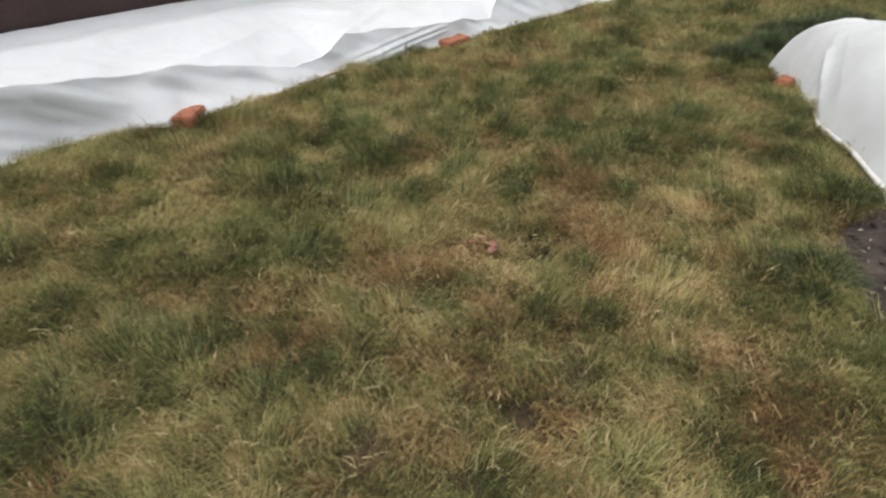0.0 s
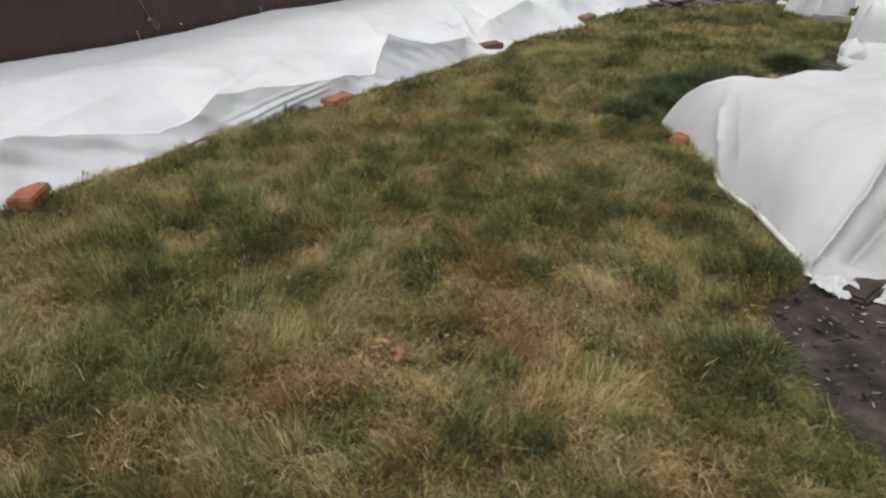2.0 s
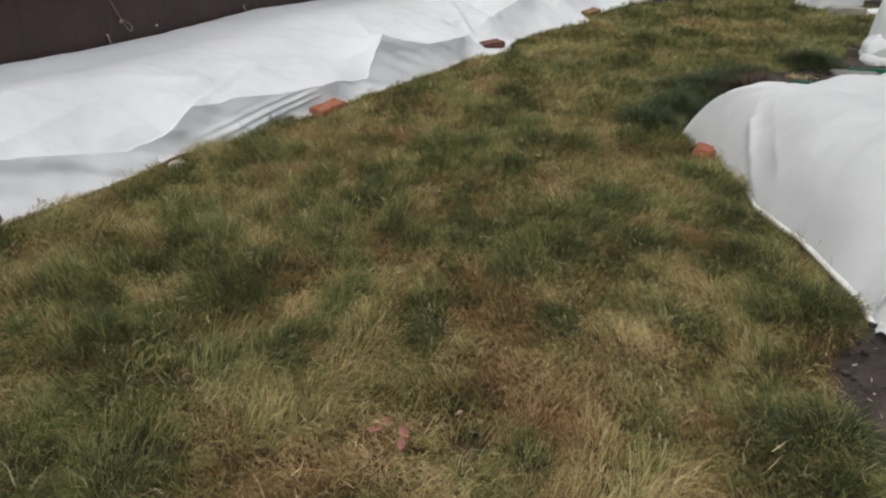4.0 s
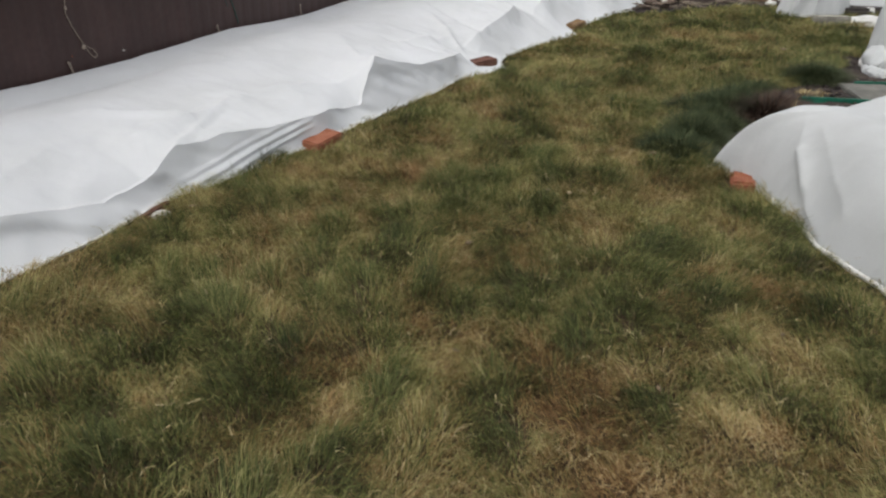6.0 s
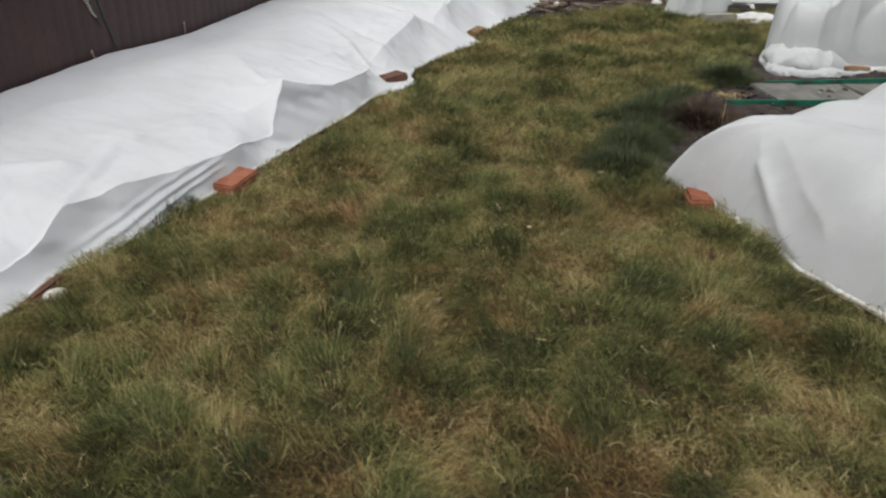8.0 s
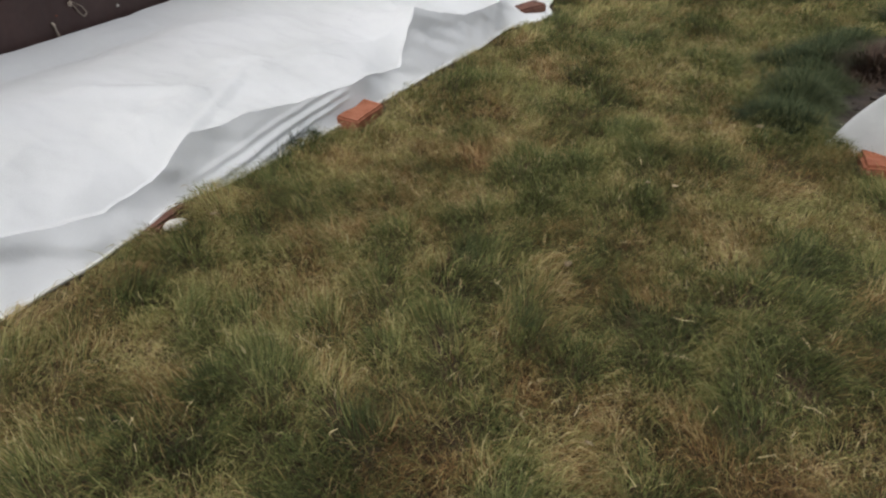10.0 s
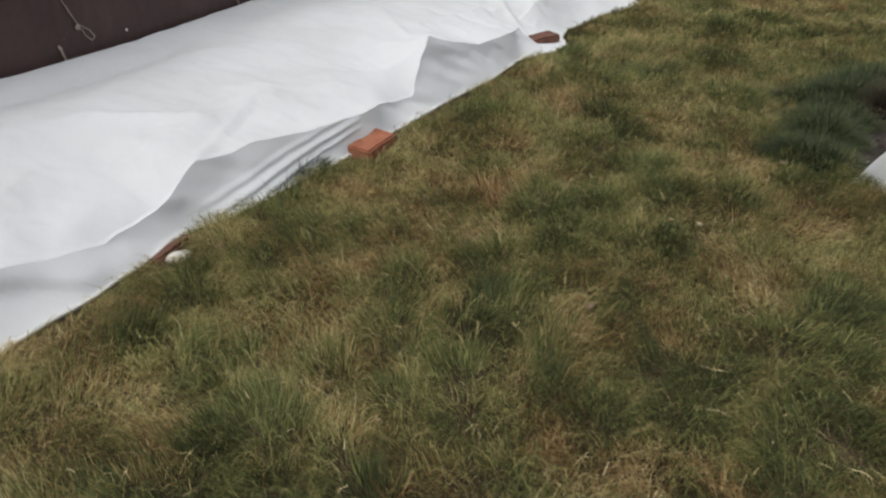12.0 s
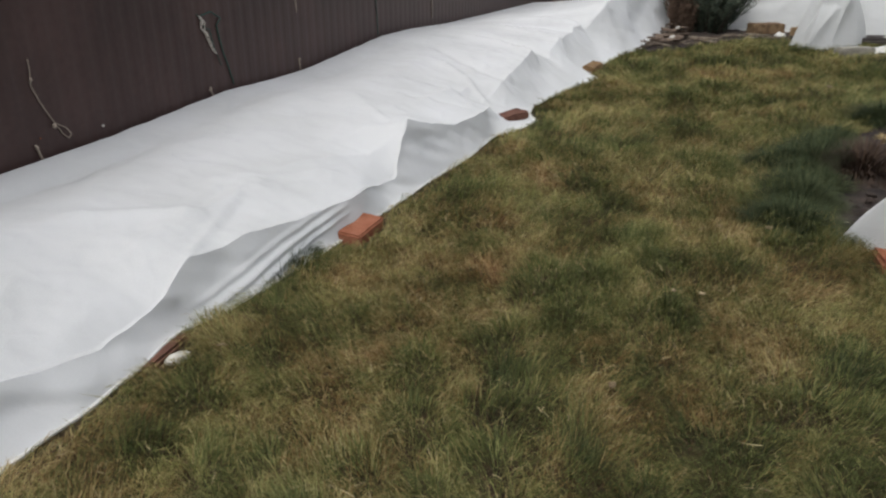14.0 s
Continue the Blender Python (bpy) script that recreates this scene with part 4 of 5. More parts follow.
def build_chips():
    """Pale chips, straw bits and crumbs strewn over the bare soil."""
    rng = random.Random(12)
    verts, faces = [], []
    for poly, count in ((BED_NEAR, 1100), (BED_FAR, 520), (BED_END, 300)):
        x0, x1, y0, y1 = min(p[0] for p in poly), max(p[0] for p in poly), min(p[1] for p in poly), max(p[1] for p in poly)
        for _ in range(count):
            x, y = rng.uniform(x0, x1), rng.uniform(y0, y1)
            if not inside(poly, np.array([x]), np.array([y]))[0]:
                continue
            a = rng.uniform(0, math.pi)
            ln, w, h = rng.uniform(0.003, 0.012) * (2.2 if rng.random() < 0.12 else 1), rng.uniform(0.0009, 0.0028), rng.uniform(0.0008, 0.0022)
            u, v = Vector((math.cos(a), math.sin(a), rng.uniform(-0.3, 0.3))) * ln, Vector((-math.sin(a), math.cos(a), 0)) * w
            c = Vector((x, y, 0.03 + ground_height(x, y) + h))
            n = len(verts)
            verts += [c - u - v, c + u - v * 0.6, c + u * 0.8 + v, c - u * 0.9 + v * 0.7]
            verts += [p + Vector((0, 0, h * 2)) for p in verts[n:n + 4]]
            faces += [(n, n + 3, n + 2, n + 1), (n + 4, n + 5, n + 6, n + 7)] + [(n + i, n + (i + 1) % 4, n + 4 + (i + 1) % 4, n + 4 + i) for i in range(4)]
    tagged(new("wood_chips", mesh_from("wood_chips", verts, faces, M_CHIP, False)), "pale wood chips and straw strewn on soil", "chips", kind="stuff")


build_chips()


def build_clods():
    """Crumbs and lumps of soil lying on the bare beds."""
    rng = random.Random(41)
    for poly, count, low, high, label in ((BED_NEAR, 3200, 0.004, 0.018, "loose crumbs and clods of dark soil"), (BED_FAR, 1300, 0.008, 0.03, "dark soil clods on bed beside path")):
        xs, ys = [p[0] for p in poly], [p[1] for p in poly]
        lumps = [pebble("lump", (1, 1, 0.7), M_SOIL, 90 + k, 0.5, 1) for k in range(5)]
        shapes = [([v.co.copy() for v in m.vertices], [tuple(f.vertices) for f in m.polygons]) for m in lumps]
        for m in lumps:
            bpy.data.meshes.remove(m)
        verts, faces = [], []
        while count:
            x, y = rng.uniform(min(xs), max(xs)), rng.uniform(min(ys), max(ys))
            if not inside(poly, np.array([x]), np.array([y]))[0]:
                continue
            count -= 1
            r = low + (high - low) * rng.random() ** 2.5
            turn = Matrix.Rotation(rng.uniform(0, 6.28), 3, "Z")
            vs, fs = shapes[rng.randrange(5)]
            n = len(verts)
            at = Vector((x, y, 0.014 + ground_height(x, y)))
            verts += [at + turn @ v * r * 2 for v in vs]
            faces += [tuple(n + i for i in f) for f in fs]
        tagged(new("soil_clods", mesh_from("soil_clods", verts, faces, M_SOIL, False)), label, "soil clods", kind="stuff")


build_clods()


def build_stalks():
    """Bleached single stalks lying over the lawn."""
    rng = random.Random(21)
    verts, faces = [], []
    for _ in range(7000):
        x, y = rng.uniform(-2.2, 3.4), 1.0 + 6.0 * rng.random() ** 1.2
        if not on_lawn(np.array([x]), np.array([y]))[0]:
            continue
        a, ln, w = rng.uniform(0, 2 * math.pi), rng.uniform(0.02, 0.055) * (1.8 if rng.random() < 0.2 else 1), rng.uniform(0.0006, 0.0013)
        u, v = Vector((math.cos(a), math.sin(a), rng.uniform(-0.15, 0.55))), Vector((-math.sin(a), math.cos(a), rng.uniform(-0.4, 0.4))) * w
        c = Vector((x, y, rng.uniform(0.03, 0.07)))
        n = len(verts)
        mid = c + u * ln * 0.5 + Vector((0, 0, rng.uniform(0, 0.014))) + v * rng.uniform(-8, 8)
        tip = c + u * ln + v * rng.uniform(-10, 10) - Vector((0, 0, rng.uniform(0, 0.015)))
        verts += [c - v, c + v, mid + v, mid - v, tip]
        faces += [(n, n + 1, n + 2, n + 3), (n + 3, n + 2, n + 4)]
    tagged(new("straw_stalks", mesh_from("straw_stalks", verts, faces, M_STALK, False)), "bleached loose straw stalks on lawn", "straw", kind="stuff")


# ---------------------------------------------------------------- grass
# patches of the lawn: x, y, radius
LUSH_NEAR = [(-1.44, 3.06, 0.13), (-1.54, 2.94, 0.1), (-1.18, 2.77, 0.07), (-1.65, 2.43, 0.05), (-1.54, 2.26, 0.05), (-1.14, 2.42, 0.08), (-1.02, 2.45, 0.08), (-1.1,
    2.23, 0.06), (-1.24, 2.0, 0.08), (-0.72, 2.46, 0.07), (-0.46, 2.39, 0.11), (-0.73, 1.67, 0.12), (-0.65, 1.56, 0.06), (-0.88, 1.69, 0.08), (-1.0, 1.39, 0.08), (-0.26,
    1.65, 0.07), (-1.01, 1.53, 0.06), (0.4, 2.89, 0.06), (1.31, 2.78, 0.05), (0.41, 2.02, 0.08), (0.58, 2.29, 0.06), (0.57, 1.96, 0.07), (0.71, 1.75, 0.07), (0.51, 1.69,
    0.07), (1.81, 2.9, 0.12), (1.41, 2.31, 0.12), (1.32, 2.04, 0.11), (1.24, 1.85, 0.07), (1.38, 1.77, 0.1), (0.3, 1.51, 0.05)]
LUSH_NEAR_B = [(0.53, 1.25, 0.06), (0.84, 1.24, 0.06), (0.78, 1.39, 0.06), (0.18, 1.24, 0.07), (0.44, 2.37, 0.05), (-0.42, 1.57, 0.06), (-0.13, 1.41, 0.06)]
LUSH_MID = [(0.31, 4.17, 0.1), (0.34, 3.78, 0.09), (-0.06, 4.03, 0.1), (-0.75, 4.16, 0.08), (-0.47, 4.01, 0.06), (-0.22, 3.92, 0.08), (0.1, 3.84, 0.08), (-0.37, 3.69,
    0.1), (-0.53, 3.66, 0.08), (0.14, 3.44, 0.08), (0.14, 3.26, 0.06), (-0.4, 3.52, 0.09), (-0.67, 3.54, 0.09), (-0.71, 3.45, 0.09), (-0.19, 3.41, 0.08), (-0.36, 3.21,
    0.1), (-0.68, 3.25, 0.08), (-0.49, 3.18, 0.07), (-0.29, 3.27, 0.07), (0.11, 3.12, 0.06), (0.73, 3.69, 0.1), (0.88, 3.73, 0.08), (1.02, 3.62, 0.1), (1.22, 3.69, 0.07),
    (1.37, 3.5, 0.08), (1.0, 3.41, 0.08), (0.79, 3.34, 0.07), (2.0, 4.22, 0.1), (1.99, 4.05, 0.08), (1.93, 3.79, 0.09)]
LUSH_MID_B = [(1.8, 3.29, 0.1), (1.73, 3.13, 0.11), (1.59, 3.2, 0.06), (0.43, 3.11, 0.08), (0.42, 3.0, 0.06), (0.9, 2.97, 0.08), (0.87, 2.89, 0.06), (1.31, 2.89, 0.06),
    (1.28, 2.97, 0.07), (1.3, 3.24, 0.05), (0.99, 3.79, 0.06)]
LUSH_FAR = [(-0.18, 5.49, 0.08), (-0.19, 5.24, 0.06), (-0.39, 4.93, 0.08), (-0.22, 4.83, 0.06), (0.05, 4.36, 0.08), (-0.42, 4.57, 0.06), (-0.63, 4.36, 0.08), (0.66, 5.92,
    0.1), (0.84, 5.92, 0.13), (0.98, 5.78, 0.09), (1.13, 5.49, 0.12), (1.27, 5.53, 0.11), (1.37, 5.86, 0.12), (1.93, 6.45, 0.14), (3.1, 7.76, 0.21), (3.67, 7.96, 0.17),
    (4.43, 9.08, 0.23), (3.54, 8.99, 0.19), (3.59, 7.41, 0.14), (2.23, 6.05, 0.13), (2.71, 5.92, 0.13), (3.2, 6.3, 0.18), (3.44, 6.38, 0.15), (2.34, 5.5, 0.12), (2.06,
    5.31, 0.11), (2.02, 4.94, 0.15), (1.88, 4.84, 0.12), (4.03, 6.71, 0.16), (1.6, 7.05, 0.1), (2.54, 6.79, 0.16)]
LUSH_FAR_B = [(1.48, 4.72, 0.07), (1.24, 4.84, 0.09), (0.6, 4.75, 0.11), (0.74, 4.87, 0.11), (0.92, 4.82, 0.09), (0.65, 4.55, 0.1), (0.98, 4.5, 0.1), (0.35, 4.46, 0.08),
    (1.17, 5.11, 0.08), (1.29, 5.08, 0.1), (0.8, 4.58, 0.07), (5.4, 8.17, 0.21)]
LUSH_MORE = [(-0.87, 3.43, 0.13), (-0.81, 2.95, 0.12), (-0.54, 3.01, 0.1), (-0.56, 2.71, 0.11), (-0.29, 2.77, 0.09), (1.31, 2.38, 0.08), (0.43, 2.53, 0.04), (-0.11, 2.83,
    0.08), (-0.38, 2.7, 0.09), (-0.55, 3.96, 0.09), (-0.06, 3.79, 0.07), (0.21, 4.09, 0.1), (1.02, 3.51, 0.07)]
# broad patches of darker green, put in to lower the lawn's brightness
DARKENED_WIDE = [(1.06, 3.77, 0.14), (1.37, 3.93, 0.1), (0.67, 3.57, 0.11), (0.45, 3.61, 0.08), (0.9, 3.45, 0.11), (0.1, 3.67, 0.08), (-0.6, 3.53, 0.13), (-0.42, 3.71, 0.11),
    (-0.28, 3.31, 0.11), (-0.55, 4.0, 0.1), (1.72, 2.92, 0.12), (1.42, 2.54, 0.11), (-0.9, 3.36, 0.12), (-0.68, 2.95, 0.12), (1.46, 1.87, 0.1), (1.7, 2.06, 0.09), (-0.83,
    2.29, 0.1), (-0.75, 2.52, 0.11)]
PALE_NEAR = [(-0.9, 2.18, 0.12), (-0.79, 2.07, 0.12), (-0.59, 2.15, 0.08), (-1.2, 1.68, 0.07), (-1.05, 1.86, 0.09), (-0.32, 1.94, 0.09), (-0.25, 2.44, 0.09), (1.16, 2.83,
    0.07), (-0.32, 2.19, 0.08), (-0.23, 1.31, 0.07), (-0.67, 1.75, 0.07), (0.66, 1.52, 0.09), (-0.4, 1.23, 0.06), (-0.72, 1.22, 0.06), (0.9, 1.84, 0.07), (0.31, 2.24,
    0.06), (0.81, 1.31, 0.06), (-0.43, 1.7, 0.07)]
PALE_MID = [(0.41, 3.84, 0.1), (0.57, 4.11, 0.09), (0.16, 4.3, 0.07), (0.56, 3.93, 0.08), (1.17, 4.17, 0.12), (1.76, 4.04, 0.12), (1.47, 3.72, 0.06), (0.53, 3.04, 0.09),
    (0.64, 3.1, 0.08), (0.75, 3.08, 0.06), (1.03, 2.96, 0.08), (1.12, 2.89, 0.06), (0.6, 3.44, 0.08), (0.77, 3.47, 0.07), (0.97, 3.12, 0.08), (1.43, 3.06, 0.06)]
PALE_FAR = [(0.47, 5.0, 0.12), (0.33, 5.09, 0.09), (1.25, 6.21, 0.16), (1.32, 5.98, 0.13), (1.61, 5.8, 0.12), (1.73, 5.67, 0.12), (1.72, 5.1, 0.1), (1.48, 5.24, 0.11),
    (1.65, 4.46, 0.11), (1.8, 4.52, 0.09), (0.29, 4.65, 0.1), (0.22, 4.86, 0.09), (0.16, 5.2, 0.1), (1.79, 6.99, 0.16), (2.37, 7.35, 0.17), (1.2, 6.72, 0.14), (1.74,
    4.64, 0.09), (2.78, 8.34, 0.17)]
RUSSET_A = [(-0.12, 2.23, 0.1), (0.02, 2.36, 0.1), (-0.79, 2.96, 0.08), (0.68, 2.66, 0.12), (0.7, 2.42, 0.09), (0.55, 2.06, 0.07), (0.7, 1.96, 0.07), (0.92, 2.11, 0.09),
    (1.14, 2.39, 0.06), (-0.64, 1.4, 0.08), (-0.84, 1.22, 0.06), (-0.18, 1.48, 0.06), (0.01, 1.42, 0.08), (0.36, 1.34, 0.06), (0.43, 1.45, 0.05), (0.17, 2.37, 0.07),
    (0.96, 1.76, 0.09), (0.97, 1.53, 0.08), (-0.54, 2.0, 0.06), (0.28, 2.02, 0.08), (0.96, 1.29, 0.06), (0.14, 1.68, 0.05), (-0.16, 4.02, 0.08), (0.29, 3.52, 0.09),
    (0.29, 3.24, 0.09), (0.07, 3.35, 0.06), (0.01, 3.24, 0.05), (1.43, 3.21, 0.09), (1.62, 3.52, 0.09), (0.88, 3.15, 0.06)]
RUSSET_B = [(0.67, 2.88, 0.07), (0.55, 2.97, 0.06), (-0.08, 3.09, 0.06), (-0.62, 3.75, 0.07), (0.43, 3.43, 0.07), (-0.59, 3.24, 0.04), (-0.01, 5.08, 0.11), (0.56, 4.97,
    0.09), (0.37, 4.63, 0.06), (3.88, 8.03, 0.3), (4.01, 8.55, 0.21), (4.52, 8.41, 0.21), (0.76, 5.09, 0.1), (0.65, 4.42, 0.08), (1.73, 4.95, 0.06), (-0.07, 4.5, 0.08)]
HOLLOW_A = [(-0.13, 1.73, 0.05), (-0.11, 1.35, 0.06), (0.3, 1.5, 0.04), (0.44, 2.39, 0.04), (0.47, 1.64, 0.04), (-0.98, 2.27, 0.03), (1.15, 1.46, 0.04), (0.99, 3.43,
    0.05), (0.45, 2.95, 0.03), (1.17, 4.49, 0.05)]


HEM_S = np.arange(-7, 9, 0.05)
HEM_D = np.array([HEM(float(k))[0] for k in HEM_S])


def on_lawn(x, y):
    """Where grass grows: clear of beds, covers and fence."""
    s, d = to_sd(x, y)
    hem = np.interp(s, HEM_S, HEM_D)
    ok = d > hem + 0.03
    for poly in (BED_NEAR, BED_FAR, BED_END, TUNNEL, SECOND, SMALL, BACK):
        ok &= ~inside(poly, x, y)
    for bx, by, r in ((0.10, 5.58, 0.09), (0.04, 5.47, 0.07), (0.15, 5.68, 0.07), (-1.36, 3.82, 0.1), (2.16, 4.58, 0.1), (-0.72, 4.67, 0.08), (1.5, 7.4, 0.14), (3.0, 9.1, 0.12)):
        ok &= np.hypot(x - bx, y - by) > r
    return ok


class Field:
    """Smooth noise laid out once over the garden and read off for many points at a time."""

    def __init__(self, scales, seed, step=0.04):
        self.x0, self.y0, self.step = -5.2, -3.2, step
        self.cols, self.rows = int(13.6 / step), int(16.0 / step)
        self.v = np.array([[sum(a * noise.noise(Vector(((self.x0 + i * step) * f, (self.y0 + j * step) * f, seed + f))) for f, a in scales)
                            for i in range(self.cols)] for j in range(self.rows)])

    def __call__(self, x, y):
        fx = np.clip((x - self.x0) / self.step, 0, self.cols - 1.001)
        fy = np.clip((y - self.y0) / self.step, 0, self.rows - 1.001)
        i, j = fx.astype(int), fy.astype(int)
        u, w = fx - i, fy - j
        v = self.v
        return (v[j, i] * (1 - u) + v[j, i + 1] * u) * (1 - w) + (v[j + 1, i] * (1 - u) + v[j + 1, i + 1] * u) * w


def reach(x, y, spots, wide, wobble):
    """For each point: how deep it lies in the nearest spot (1 at its heart, 0 outside), and that spot's index."""
    d = np.hypot(x[:, None] - spots[:, 0], (y[:, None] - spots[:, 1]) / 1.2) / (spots[:, 2] * wide)
    near = np.argmin(d, axis=1)
    q = d[np.arange(len(x)), near] + wobble
    t = np.clip((1.35 - q) / 1.2, 0, 1)
    return t * t * (3 - 2 * t), near


def build_grass():
    rng = np.random.default_rng(5)
    lush, pale = np.array(LUSH_NEAR + LUSH_NEAR_B + LUSH_MID + LUSH_MID_B + LUSH_FAR + LUSH_FAR_B + LUSH_MORE + DARKENED_WIDE), np.array(PALE_NEAR + PALE_MID + PALE_FAR)
    russet, hollow = np.array(RUSSET_A + RUSSET_B), np.array(HOLLOW_A)
    swirl = Field([(1.5, 3.6), (4.2, 2.0)], 21)
    tone = Field([(0.9, 0.5), (2.6, 0.55), (7.0, 0.45)], 7)
    rag = Field([(4.5, 0.55), (9.0, 0.55), (21.0, 0.4)], 33)
    lumps = Field([(6.0, 0.7), (13.0, 0.4)], 52)
    level = Field([(1.0, 0.0)], 1)
    level.v = np.array([[ground_height(level.x0 + i * level.step, level.y0 + j * level.step) for i in range(level.cols)] for j in range(level.rows)])
    # tussocks on a jittered lattice
    step = 0.12
    gx, gy = np.meshgrid(np.arange(-5, 8, step), np.arange(-3, 12.5, step))
    cx = gx.ravel() + rng.uniform(-0.5, 0.5, gx.size) * step
    cy = gy.ravel() + rng.uniform(-0.5, 0.5, gx.size) * step
    shade = rng.normal(0, 0.27, len(cx))
    tall = rng.uniform(0.65, 1.35, len(cx))
    size = rng.uniform(0.7, 1.4, len(cx))
    side_lean = rng.normal(0, 0.6, len(cx))
    buckets = {k: [] for k in range(6)}
    for x0, x1, y0, y1, per, wide in ((-2.3, 2.1, 1.0, 3.4, 31000, 0.95), (-1.9, 2.3, 3.4, 5.4, 31000, 0.95), (-0.4, 4.0, 5.4, 6.8, 17000, 1.3), (0.6, 6.6, 6.8, 8.6, 11000, 1.7), (1.8, 7.4, 8.6, 11.2, 6500, 2.2),
                                      (-3.2, 3.2, -1.0, 1.0, 4500, 2.8), (-5, 8, -3, -1.0, 1800, 4.5), (-5, -3.2, -1.0, 1.0, 1800, 4.5), (3.2, 8, -1.0, 1.0, 1800, 4.5), (2.1, 8, 1.0, 4.0, 1800, 4.5), (-5, -2.3, 1.0, 4.0, 2000, 4.0)):
        n = int((x1 - x0) * (y1 - y0) * per)
        x, y = rng.uniform(x0, x1, n), rng.uniform(y0, y1, n)
        ok = on_lawn(x, y)
        x, y = x[ok], y[ok]
        n = len(x)
        # nearest tussock, searched among the lattice cells round each blade
        ix, iy = np.round((x + 5) / step).astype(int), np.round((y + 3) / step).astype(int)
        cols, rows = gx.shape[1], gx.shape[0]
        best, bd = np.zeros(n, int), np.full(n, 9.0)
        for dx in (-1, 0, 1):
            for dy in (-1, 0, 1):
                c = np.clip(iy + dy, 0, rows - 1) * cols + np.clip(ix + dx, 0, cols - 1)
                r = np.hypot(x - cx[c], y - cy[c]) / size[c]
                sw = r < bd
                best[sw], bd[sw] = c[sw], r[sw]
        ragged = rag(x, y)
        in_lush, li = reach(x, y, lush, 1.2, ragged)
        in_pale, _ = reach(x, y, pale, 1.3, ragged)
        in_russet, _ = reach(x, y, russet, 1.3, ragged)
        in_hollow, _ = reach(x, y, hollow, 1.2, ragged)
        mat = rng.random(n) < 0.3
        # how green: the patch, the tussock and the single blade
        green = 0.27 + 0.55 * tone(x, y) + shade[best] + rng.normal(0, 0.48, n) + np.interp(y, [1, 2.6, 5.5, 7, 9], [0.06, -0.06, -0.08, 0.1, 0.22])
        green += 0.86 * in_lush - 0.55 * in_pale * (1 - in_lush) - 0.92 * in_russet * (1 - 0.8 * in_lush) - np.where(mat, 0.5, 0.0)
        green -= 0.2 * np.clip((x + 0.3) / 0.5, 0, 1) * np.clip((3.0 - y) / 0.6, 0, 1)
        k = np.choose(np.digitize(green, [-0.85, -0.12, 0.5, 1.05]), [4, 0, 1, 2, 3])
        # most low blades get the darkened thatch, as shade in the gaps
        k = np.where(mat & (rng.random(n) < 0.85 - 0.6 * in_russet), 5, k)
        keep = rng.random(n) < np.clip(1 - 0.85 * in_hollow, 0.1, 1) * np.where(mat, 1, np.clip(1.65 - bd / 0.075, 0.3, 1))
        # direction: combed by the swirl, splayed outwards in tussocks and lush tufts
        way = swirl(x, y) - 1.4 + side_lean[best]
        out = np.where(in_lush > 0.1, 1.0, 0.75)
        hx = np.where(in_lush > 0.1, (x - lush[li, 0]) / lush[li, 2], (x - cx[best]) / 0.11)
        hy = np.where(in_lush > 0.1, (y - lush[li, 1]) / lush[li, 2], (y - cy[best]) / 0.11)
        ox = hx * out + np.cos(way) * 0.85 + rng.normal(0, 0.45, n)
        oy = hy * out + np.sin(way) * 0.85 + rng.normal(0, 0.45, n)
        norm = np.hypot(ox, oy) + 1e-6
        ox, oy = ox / norm, oy / norm
        length = np.choose(k, [0.092, 0.09, 0.09, 0.09, 0.08, 0.075]) * (0.7 + 0.3 * tall[best] + 0.1 * in_lush) * rng.uniform(0.55, 1.35, n)
        flat = np.choose(k, [0.95, 0.84, 0.78, 0.72, 1.05, 1.2]) + rng.normal(0, 0.22, n)
        flat = np.where(mat, rng.uniform(1.05, 1.4, n), flat)
        rim = to_sd(x, y)
        hem_x = np.interp(y, [2.6, 2.85, 3.0, 3.5, 3.88, 4.1, 4.3, 4.62], [2.1, 1.96, 2.03, 2.1, 2.09, 2.16, 2.19, 2.24])
        length *= np.where((y > 2.6) & (y < 4.0), np.clip(0.35 + (hem_x - x) / 0.3, 0.4, 1), 1)
        length *= np.clip(0.45 + (rim[1] - np.interp(rim[0], HEM_S, HEM_D)) / 0.25, 0.5, 1)
        th0 = np.clip(flat * 0.7, 0.05, 1.42)
        th1 = np.clip(flat * 1.5 + rng.uniform(0.2, 0.7, n), 0.3, 2.05)
        width = rng.uniform(0.0006, 0.0014, n) * wide
        heart = np.clip(1 - bd / 0.1, 0, 1)
        swell = 0.012 + 0.05 * heart * tall[best] + 0.03 * in_lush + 0.03 * lumps(x, y) - 0.045 * in_hollow
        z = level(x, y) - 0.012 + np.maximum(swell, 0.0) * np.where(mat, rng.uniform(0.0, 0.3, n), rng.uniform(0.1, 1, n))
        tw = rng.normal(0, 0.5, n)
        sx, sy = -oy * np.cos(tw) + ox * np.sin(tw), ox * np.cos(tw) + oy * np.sin(tw)
        p0 = np.stack([x, y, z], 1)
        h0 = length * 0.45
        p1 = p0 + np.stack([ox * np.sin(th0) * h0, oy * np.sin(th0) * h0, np.cos(th0) * h0], 1)
        h1 = length * 0.55
        bend = rng.normal(0, 0.45, n)
        bx, by = ox * np.cos(bend) - oy * np.sin(bend), ox * np.sin(bend) + oy * np.cos(bend)
        p2 = p1 + np.stack([bx * np.sin(th1) * h1, by * np.sin(th1) * h1, np.cos(th1) * h1], 1)
        p2[:, 2] = np.maximum(p2[:, 2], z + 0.004)
        side = np.stack([sx, sy, rng.normal(0, 0.3, n)], 1) * width[:, None]
        quint = np.stack([p0 - side, p0 + side, p1 + side * 0.85, p1 - side * 0.85, p2], 1)
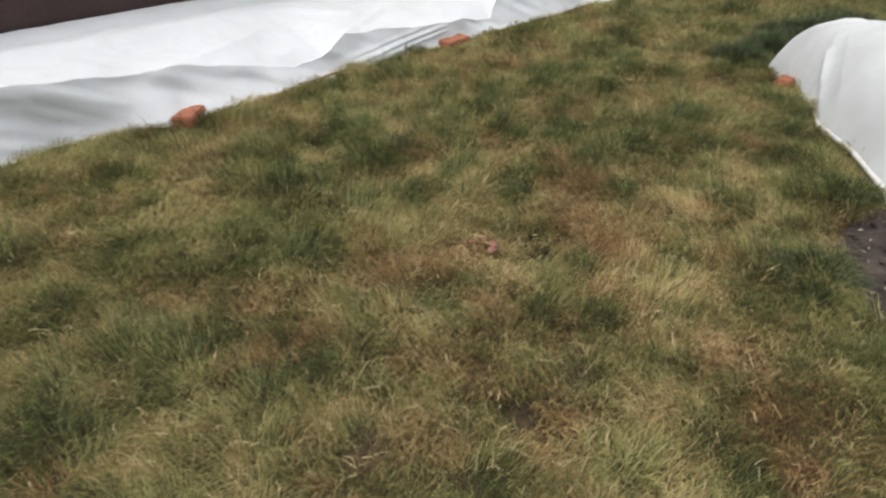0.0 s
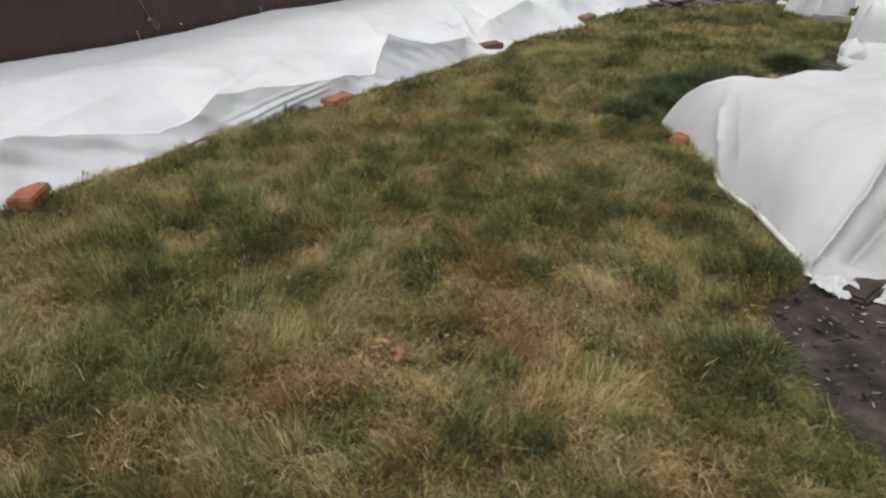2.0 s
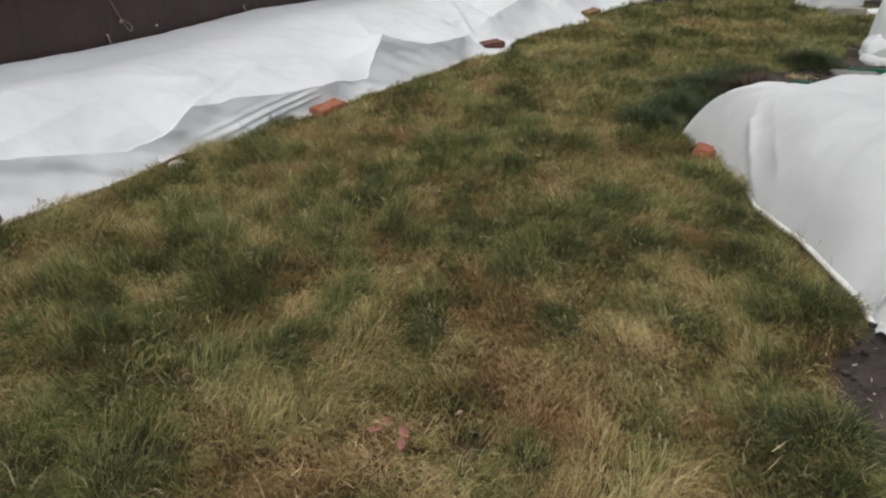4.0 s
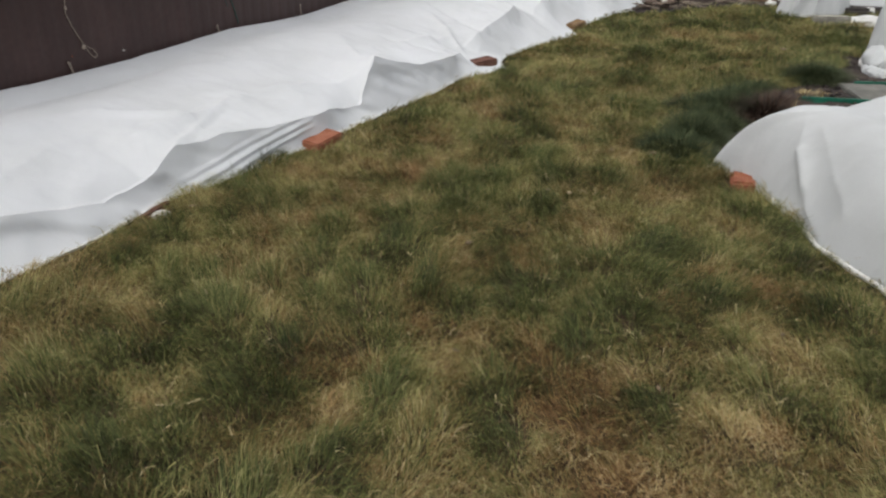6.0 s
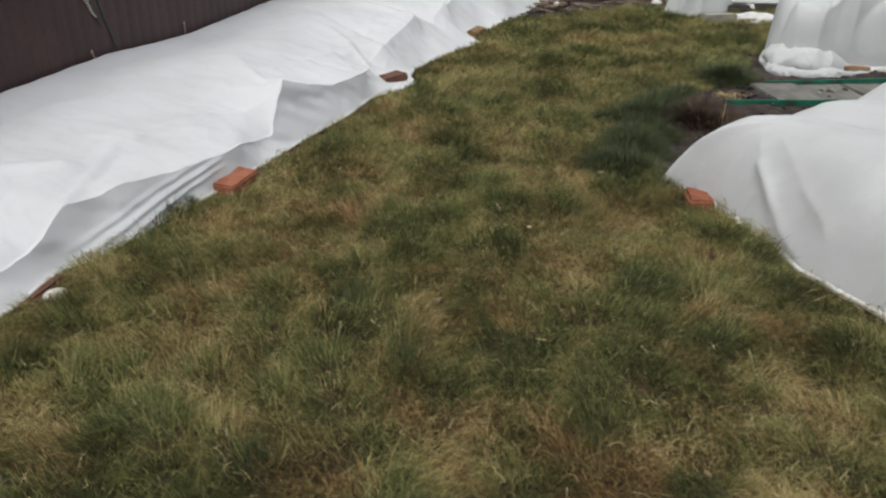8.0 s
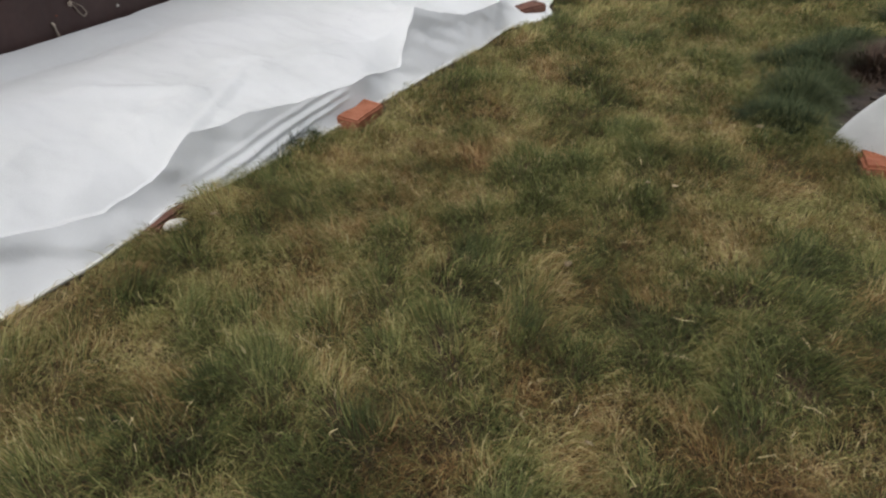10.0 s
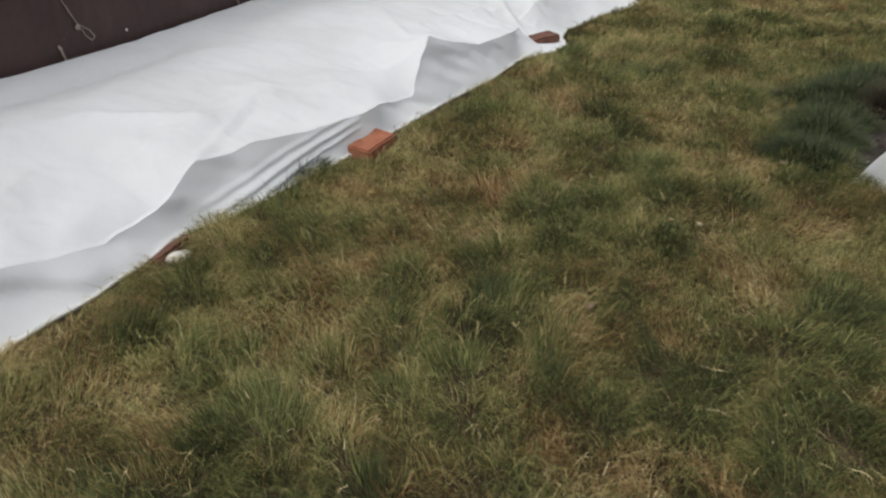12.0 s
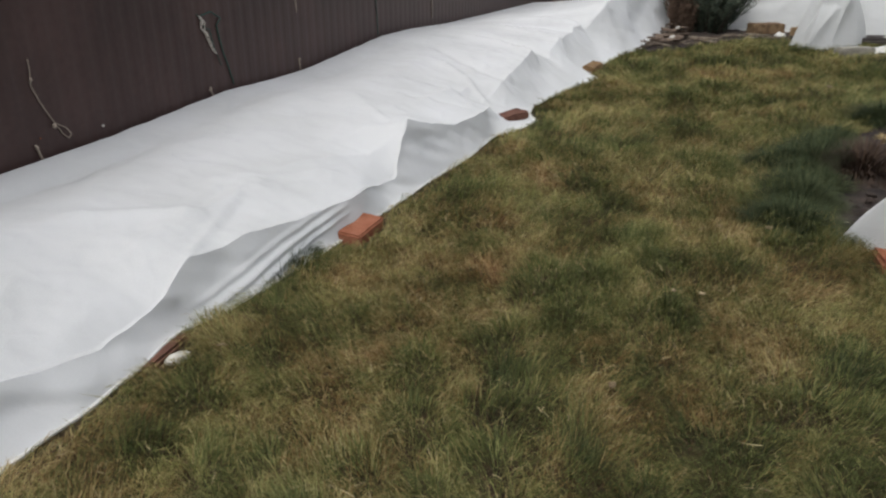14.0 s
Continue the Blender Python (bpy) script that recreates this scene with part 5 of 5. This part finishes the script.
        for c in buckets:
            buckets[c].append(quint[(k == c) & keep])
    tags = {0: ("dry_grass", "straw-coloured matted dry lawn grass", M_STRAW), 1: ("olive_grass", "faded olive lawn grass in clumps", M_OLIVE),
            2: ("green_grass", "fresh green lawn grass among straw", M_GREEN), 3: ("dark_grass", "dark green tufts of coarse grass", M_DARK),
            4: ("dead_thatch", "russet dead thatch matted between grass", M_THATCH),
            5: ("shaded_thatch", "thatch at foot of grass, darkened to stand for shade", M_SHADE_THATCH)}
    for c, (name, label, mat) in tags.items():
        q = np.concatenate(buckets[c])
        n = len(q)
        me = bpy.data.meshes.new(name)
        me.vertices.add(n * 5)
        me.vertices.foreach_set("co", q.reshape(-1).astype(np.float32))
        me.loops.add(n * 7)
        base = np.arange(n)[:, None] * 5
        me.loops.foreach_set("vertex_index", (base + np.array([0, 1, 2, 3, 3, 2, 4])).ravel().astype(np.int32))
        me.polygons.add(n * 2)
        me.polygons.foreach_set("loop_start", (np.arange(n)[:, None] * 7 + np.array([0, 4])).ravel().astype(np.int32))
        me.update(calc_edges=True)
        me.materials.append(mat)
        tagged(new(name, me), label, "grass", kind="stuff")


build_grass()
build_stalks()


def grass_tuft(x, y, r, tall, count, seed, label, mat=None, wide=1.0, name="grass_tuft", category="grass tuft", group="coarse grass tufts"):
    """One upright tuft of coarse grass, its blades arching outwards."""
    rng = random.Random(seed)
    verts, faces = [], []
    for _ in range(count):
        a, q = rng.uniform(0, 2 * math.pi), math.sqrt(rng.random())
        foot = Vector((math.cos(a) * r * q, math.sin(a) * r * q, -0.01))
        way = Vector((math.cos(a + rng.gauss(0, 0.6)), math.sin(a + rng.gauss(0, 0.6)), 0))
        ln, w = tall * rng.uniform(0.55, 1.1) * (1.05 - 0.4 * q), rng.uniform(0.0009, 0.0018) * wide
        lean = 0.15 + 0.45 * q + rng.uniform(-0.15, 0.45)
        p1 = foot + (way * math.sin(lean) + Vector((0, 0, math.cos(lean)))) * ln * 0.55
        lean = lean * 1.8 + rng.uniform(0.1, 0.6)
        p2 = p1 + (way * math.sin(lean) + Vector((0, 0, math.cos(lean)))) * ln * 0.45
        side = Vector((-way.y, way.x, 0)) * w
        n = len(verts)
        verts += [foot - side, foot + side, p1 + side * 0.85, p1 - side * 0.85, p2]
        faces += [(n, n + 1, n + 2, n + 3), (n + 3, n + 2, n + 4)]
    ob = new(name, mesh_from(name, verts, faces, mat or M_COARSE, False))
    ob.location = (x, y, 0)
    tagged(ob, label, category, group)


BORDER = rail([(0, 2.05, 5.05), (1, 2.3, 5.4), (2, 2.58, 5.72), (3, 2.95, 6.03), (4, 3.32, 6.32)])
tuft_rng = random.Random(77)
for k in range(36):
    bx, by = BORDER(k * 4 / 35)
    grass_tuft(bx + tuft_rng.gauss(0, 0.06), by + tuft_rng.gauss(0, 0.06), tuft_rng.uniform(0.07, 0.13), tuft_rng.uniform(0.13, 0.25), int(tuft_rng.uniform(900, 1700)), 60 + k,
               "dark green grass tuft along bed edge")
for k, (x, y, r, tall, count) in enumerate([(2.08, 5.12, 0.15, 0.22, 2600), (4.05, 6.64, 0.15, 0.28, 2600), (4.2, 6.7, 0.15, 0.22, 2000), (3.86, 6.62, 0.1, 0.16, 600), (4.36, 6.8, 0.14, 0.14, 800), (1.42, 2.26, 0.13, 0.17, 1300),
                                             (1.87, 2.98, 0.12, 0.12, 1000), (-0.24, 5.36, 0.09, 0.15, 1100), (-0.31, 5.22, 0.07, 0.1, 500)]):
    grass_tuft(x, y, r, tall, count, 90 + k, "tall dark green grass tuft at bed edge" if k < 4 else "tall green grass tuft on lawn edge")
for k, (x, y, r, tall, count) in enumerate([(-0.02, 5.37, 0.06, 0.09, 380), (0.06, 5.36, 0.06, 0.06, 300), (0.15, 5.42, 0.06, 0.055, 260), (0.21, 5.53, 0.05, 0.05, 200), (2.08, 4.5, 0.06, 0.06, 260), (2.02, 4.62, 0.05, 0.06, 220)]):
    grass_tuft(x, y, r, tall, count, 120 + k, "short green grass tuft before a brick", M_GREEN if k % 2 else M_OLIVE)
for k, (x, y, r, tall, count) in enumerate([(3.6, 6.5, 0.1, 0.13, 500), (5.3, 7.8, 0.14, 0.16, 600), (5.6, 8.1, 0.16, 0.18, 700), (5.86, 8.5, 0.15, 0.2, 700), (6.0, 8.85, 0.12, 0.14, 500), (5.75, 9.5, 0.14, 0.12, 500), (5.85, 10.4, 0.15, 0.14, 500)]):
    grass_tuft(x, y, r, tall, count, 140 + k, "tall dark green grass tuft beside covers")
for k, (x, y, r, tall, count) in enumerate([(3.68, 6.22, 0.1, 0.1, 420), (3.82, 6.2, 0.09, 0.085, 330), (3.94, 6.18, 0.07, 0.06, 180), (3.12, 5.55, 0.08, 0.22, 40)]):
    grass_tuft(x, y, r, tall, count, 160 + k, "pale yellow dry grass tuft beside path" if k < 3 else "few bleached stalks standing in heather", M_STALK, 2.2)
for k, (x, y, r, tall, count, label) in enumerate([(3.02, 5.70, 0.2, 0.24, 3600, "low reddish-brown heather clump on soil"), (3.2, 5.84, 0.19, 0.23, 3200, "ragged dark brown heather clump beside path edging"),
                                                   (3.22, 5.68, 0.1, 0.12, 600, "small brown heather clump on soil")]):
    grass_tuft(x, y, r, tall, count, 180 + k, label, M_HEATHER_DARK, 1.5, "heather_clump", "shrub", "heather clumps")
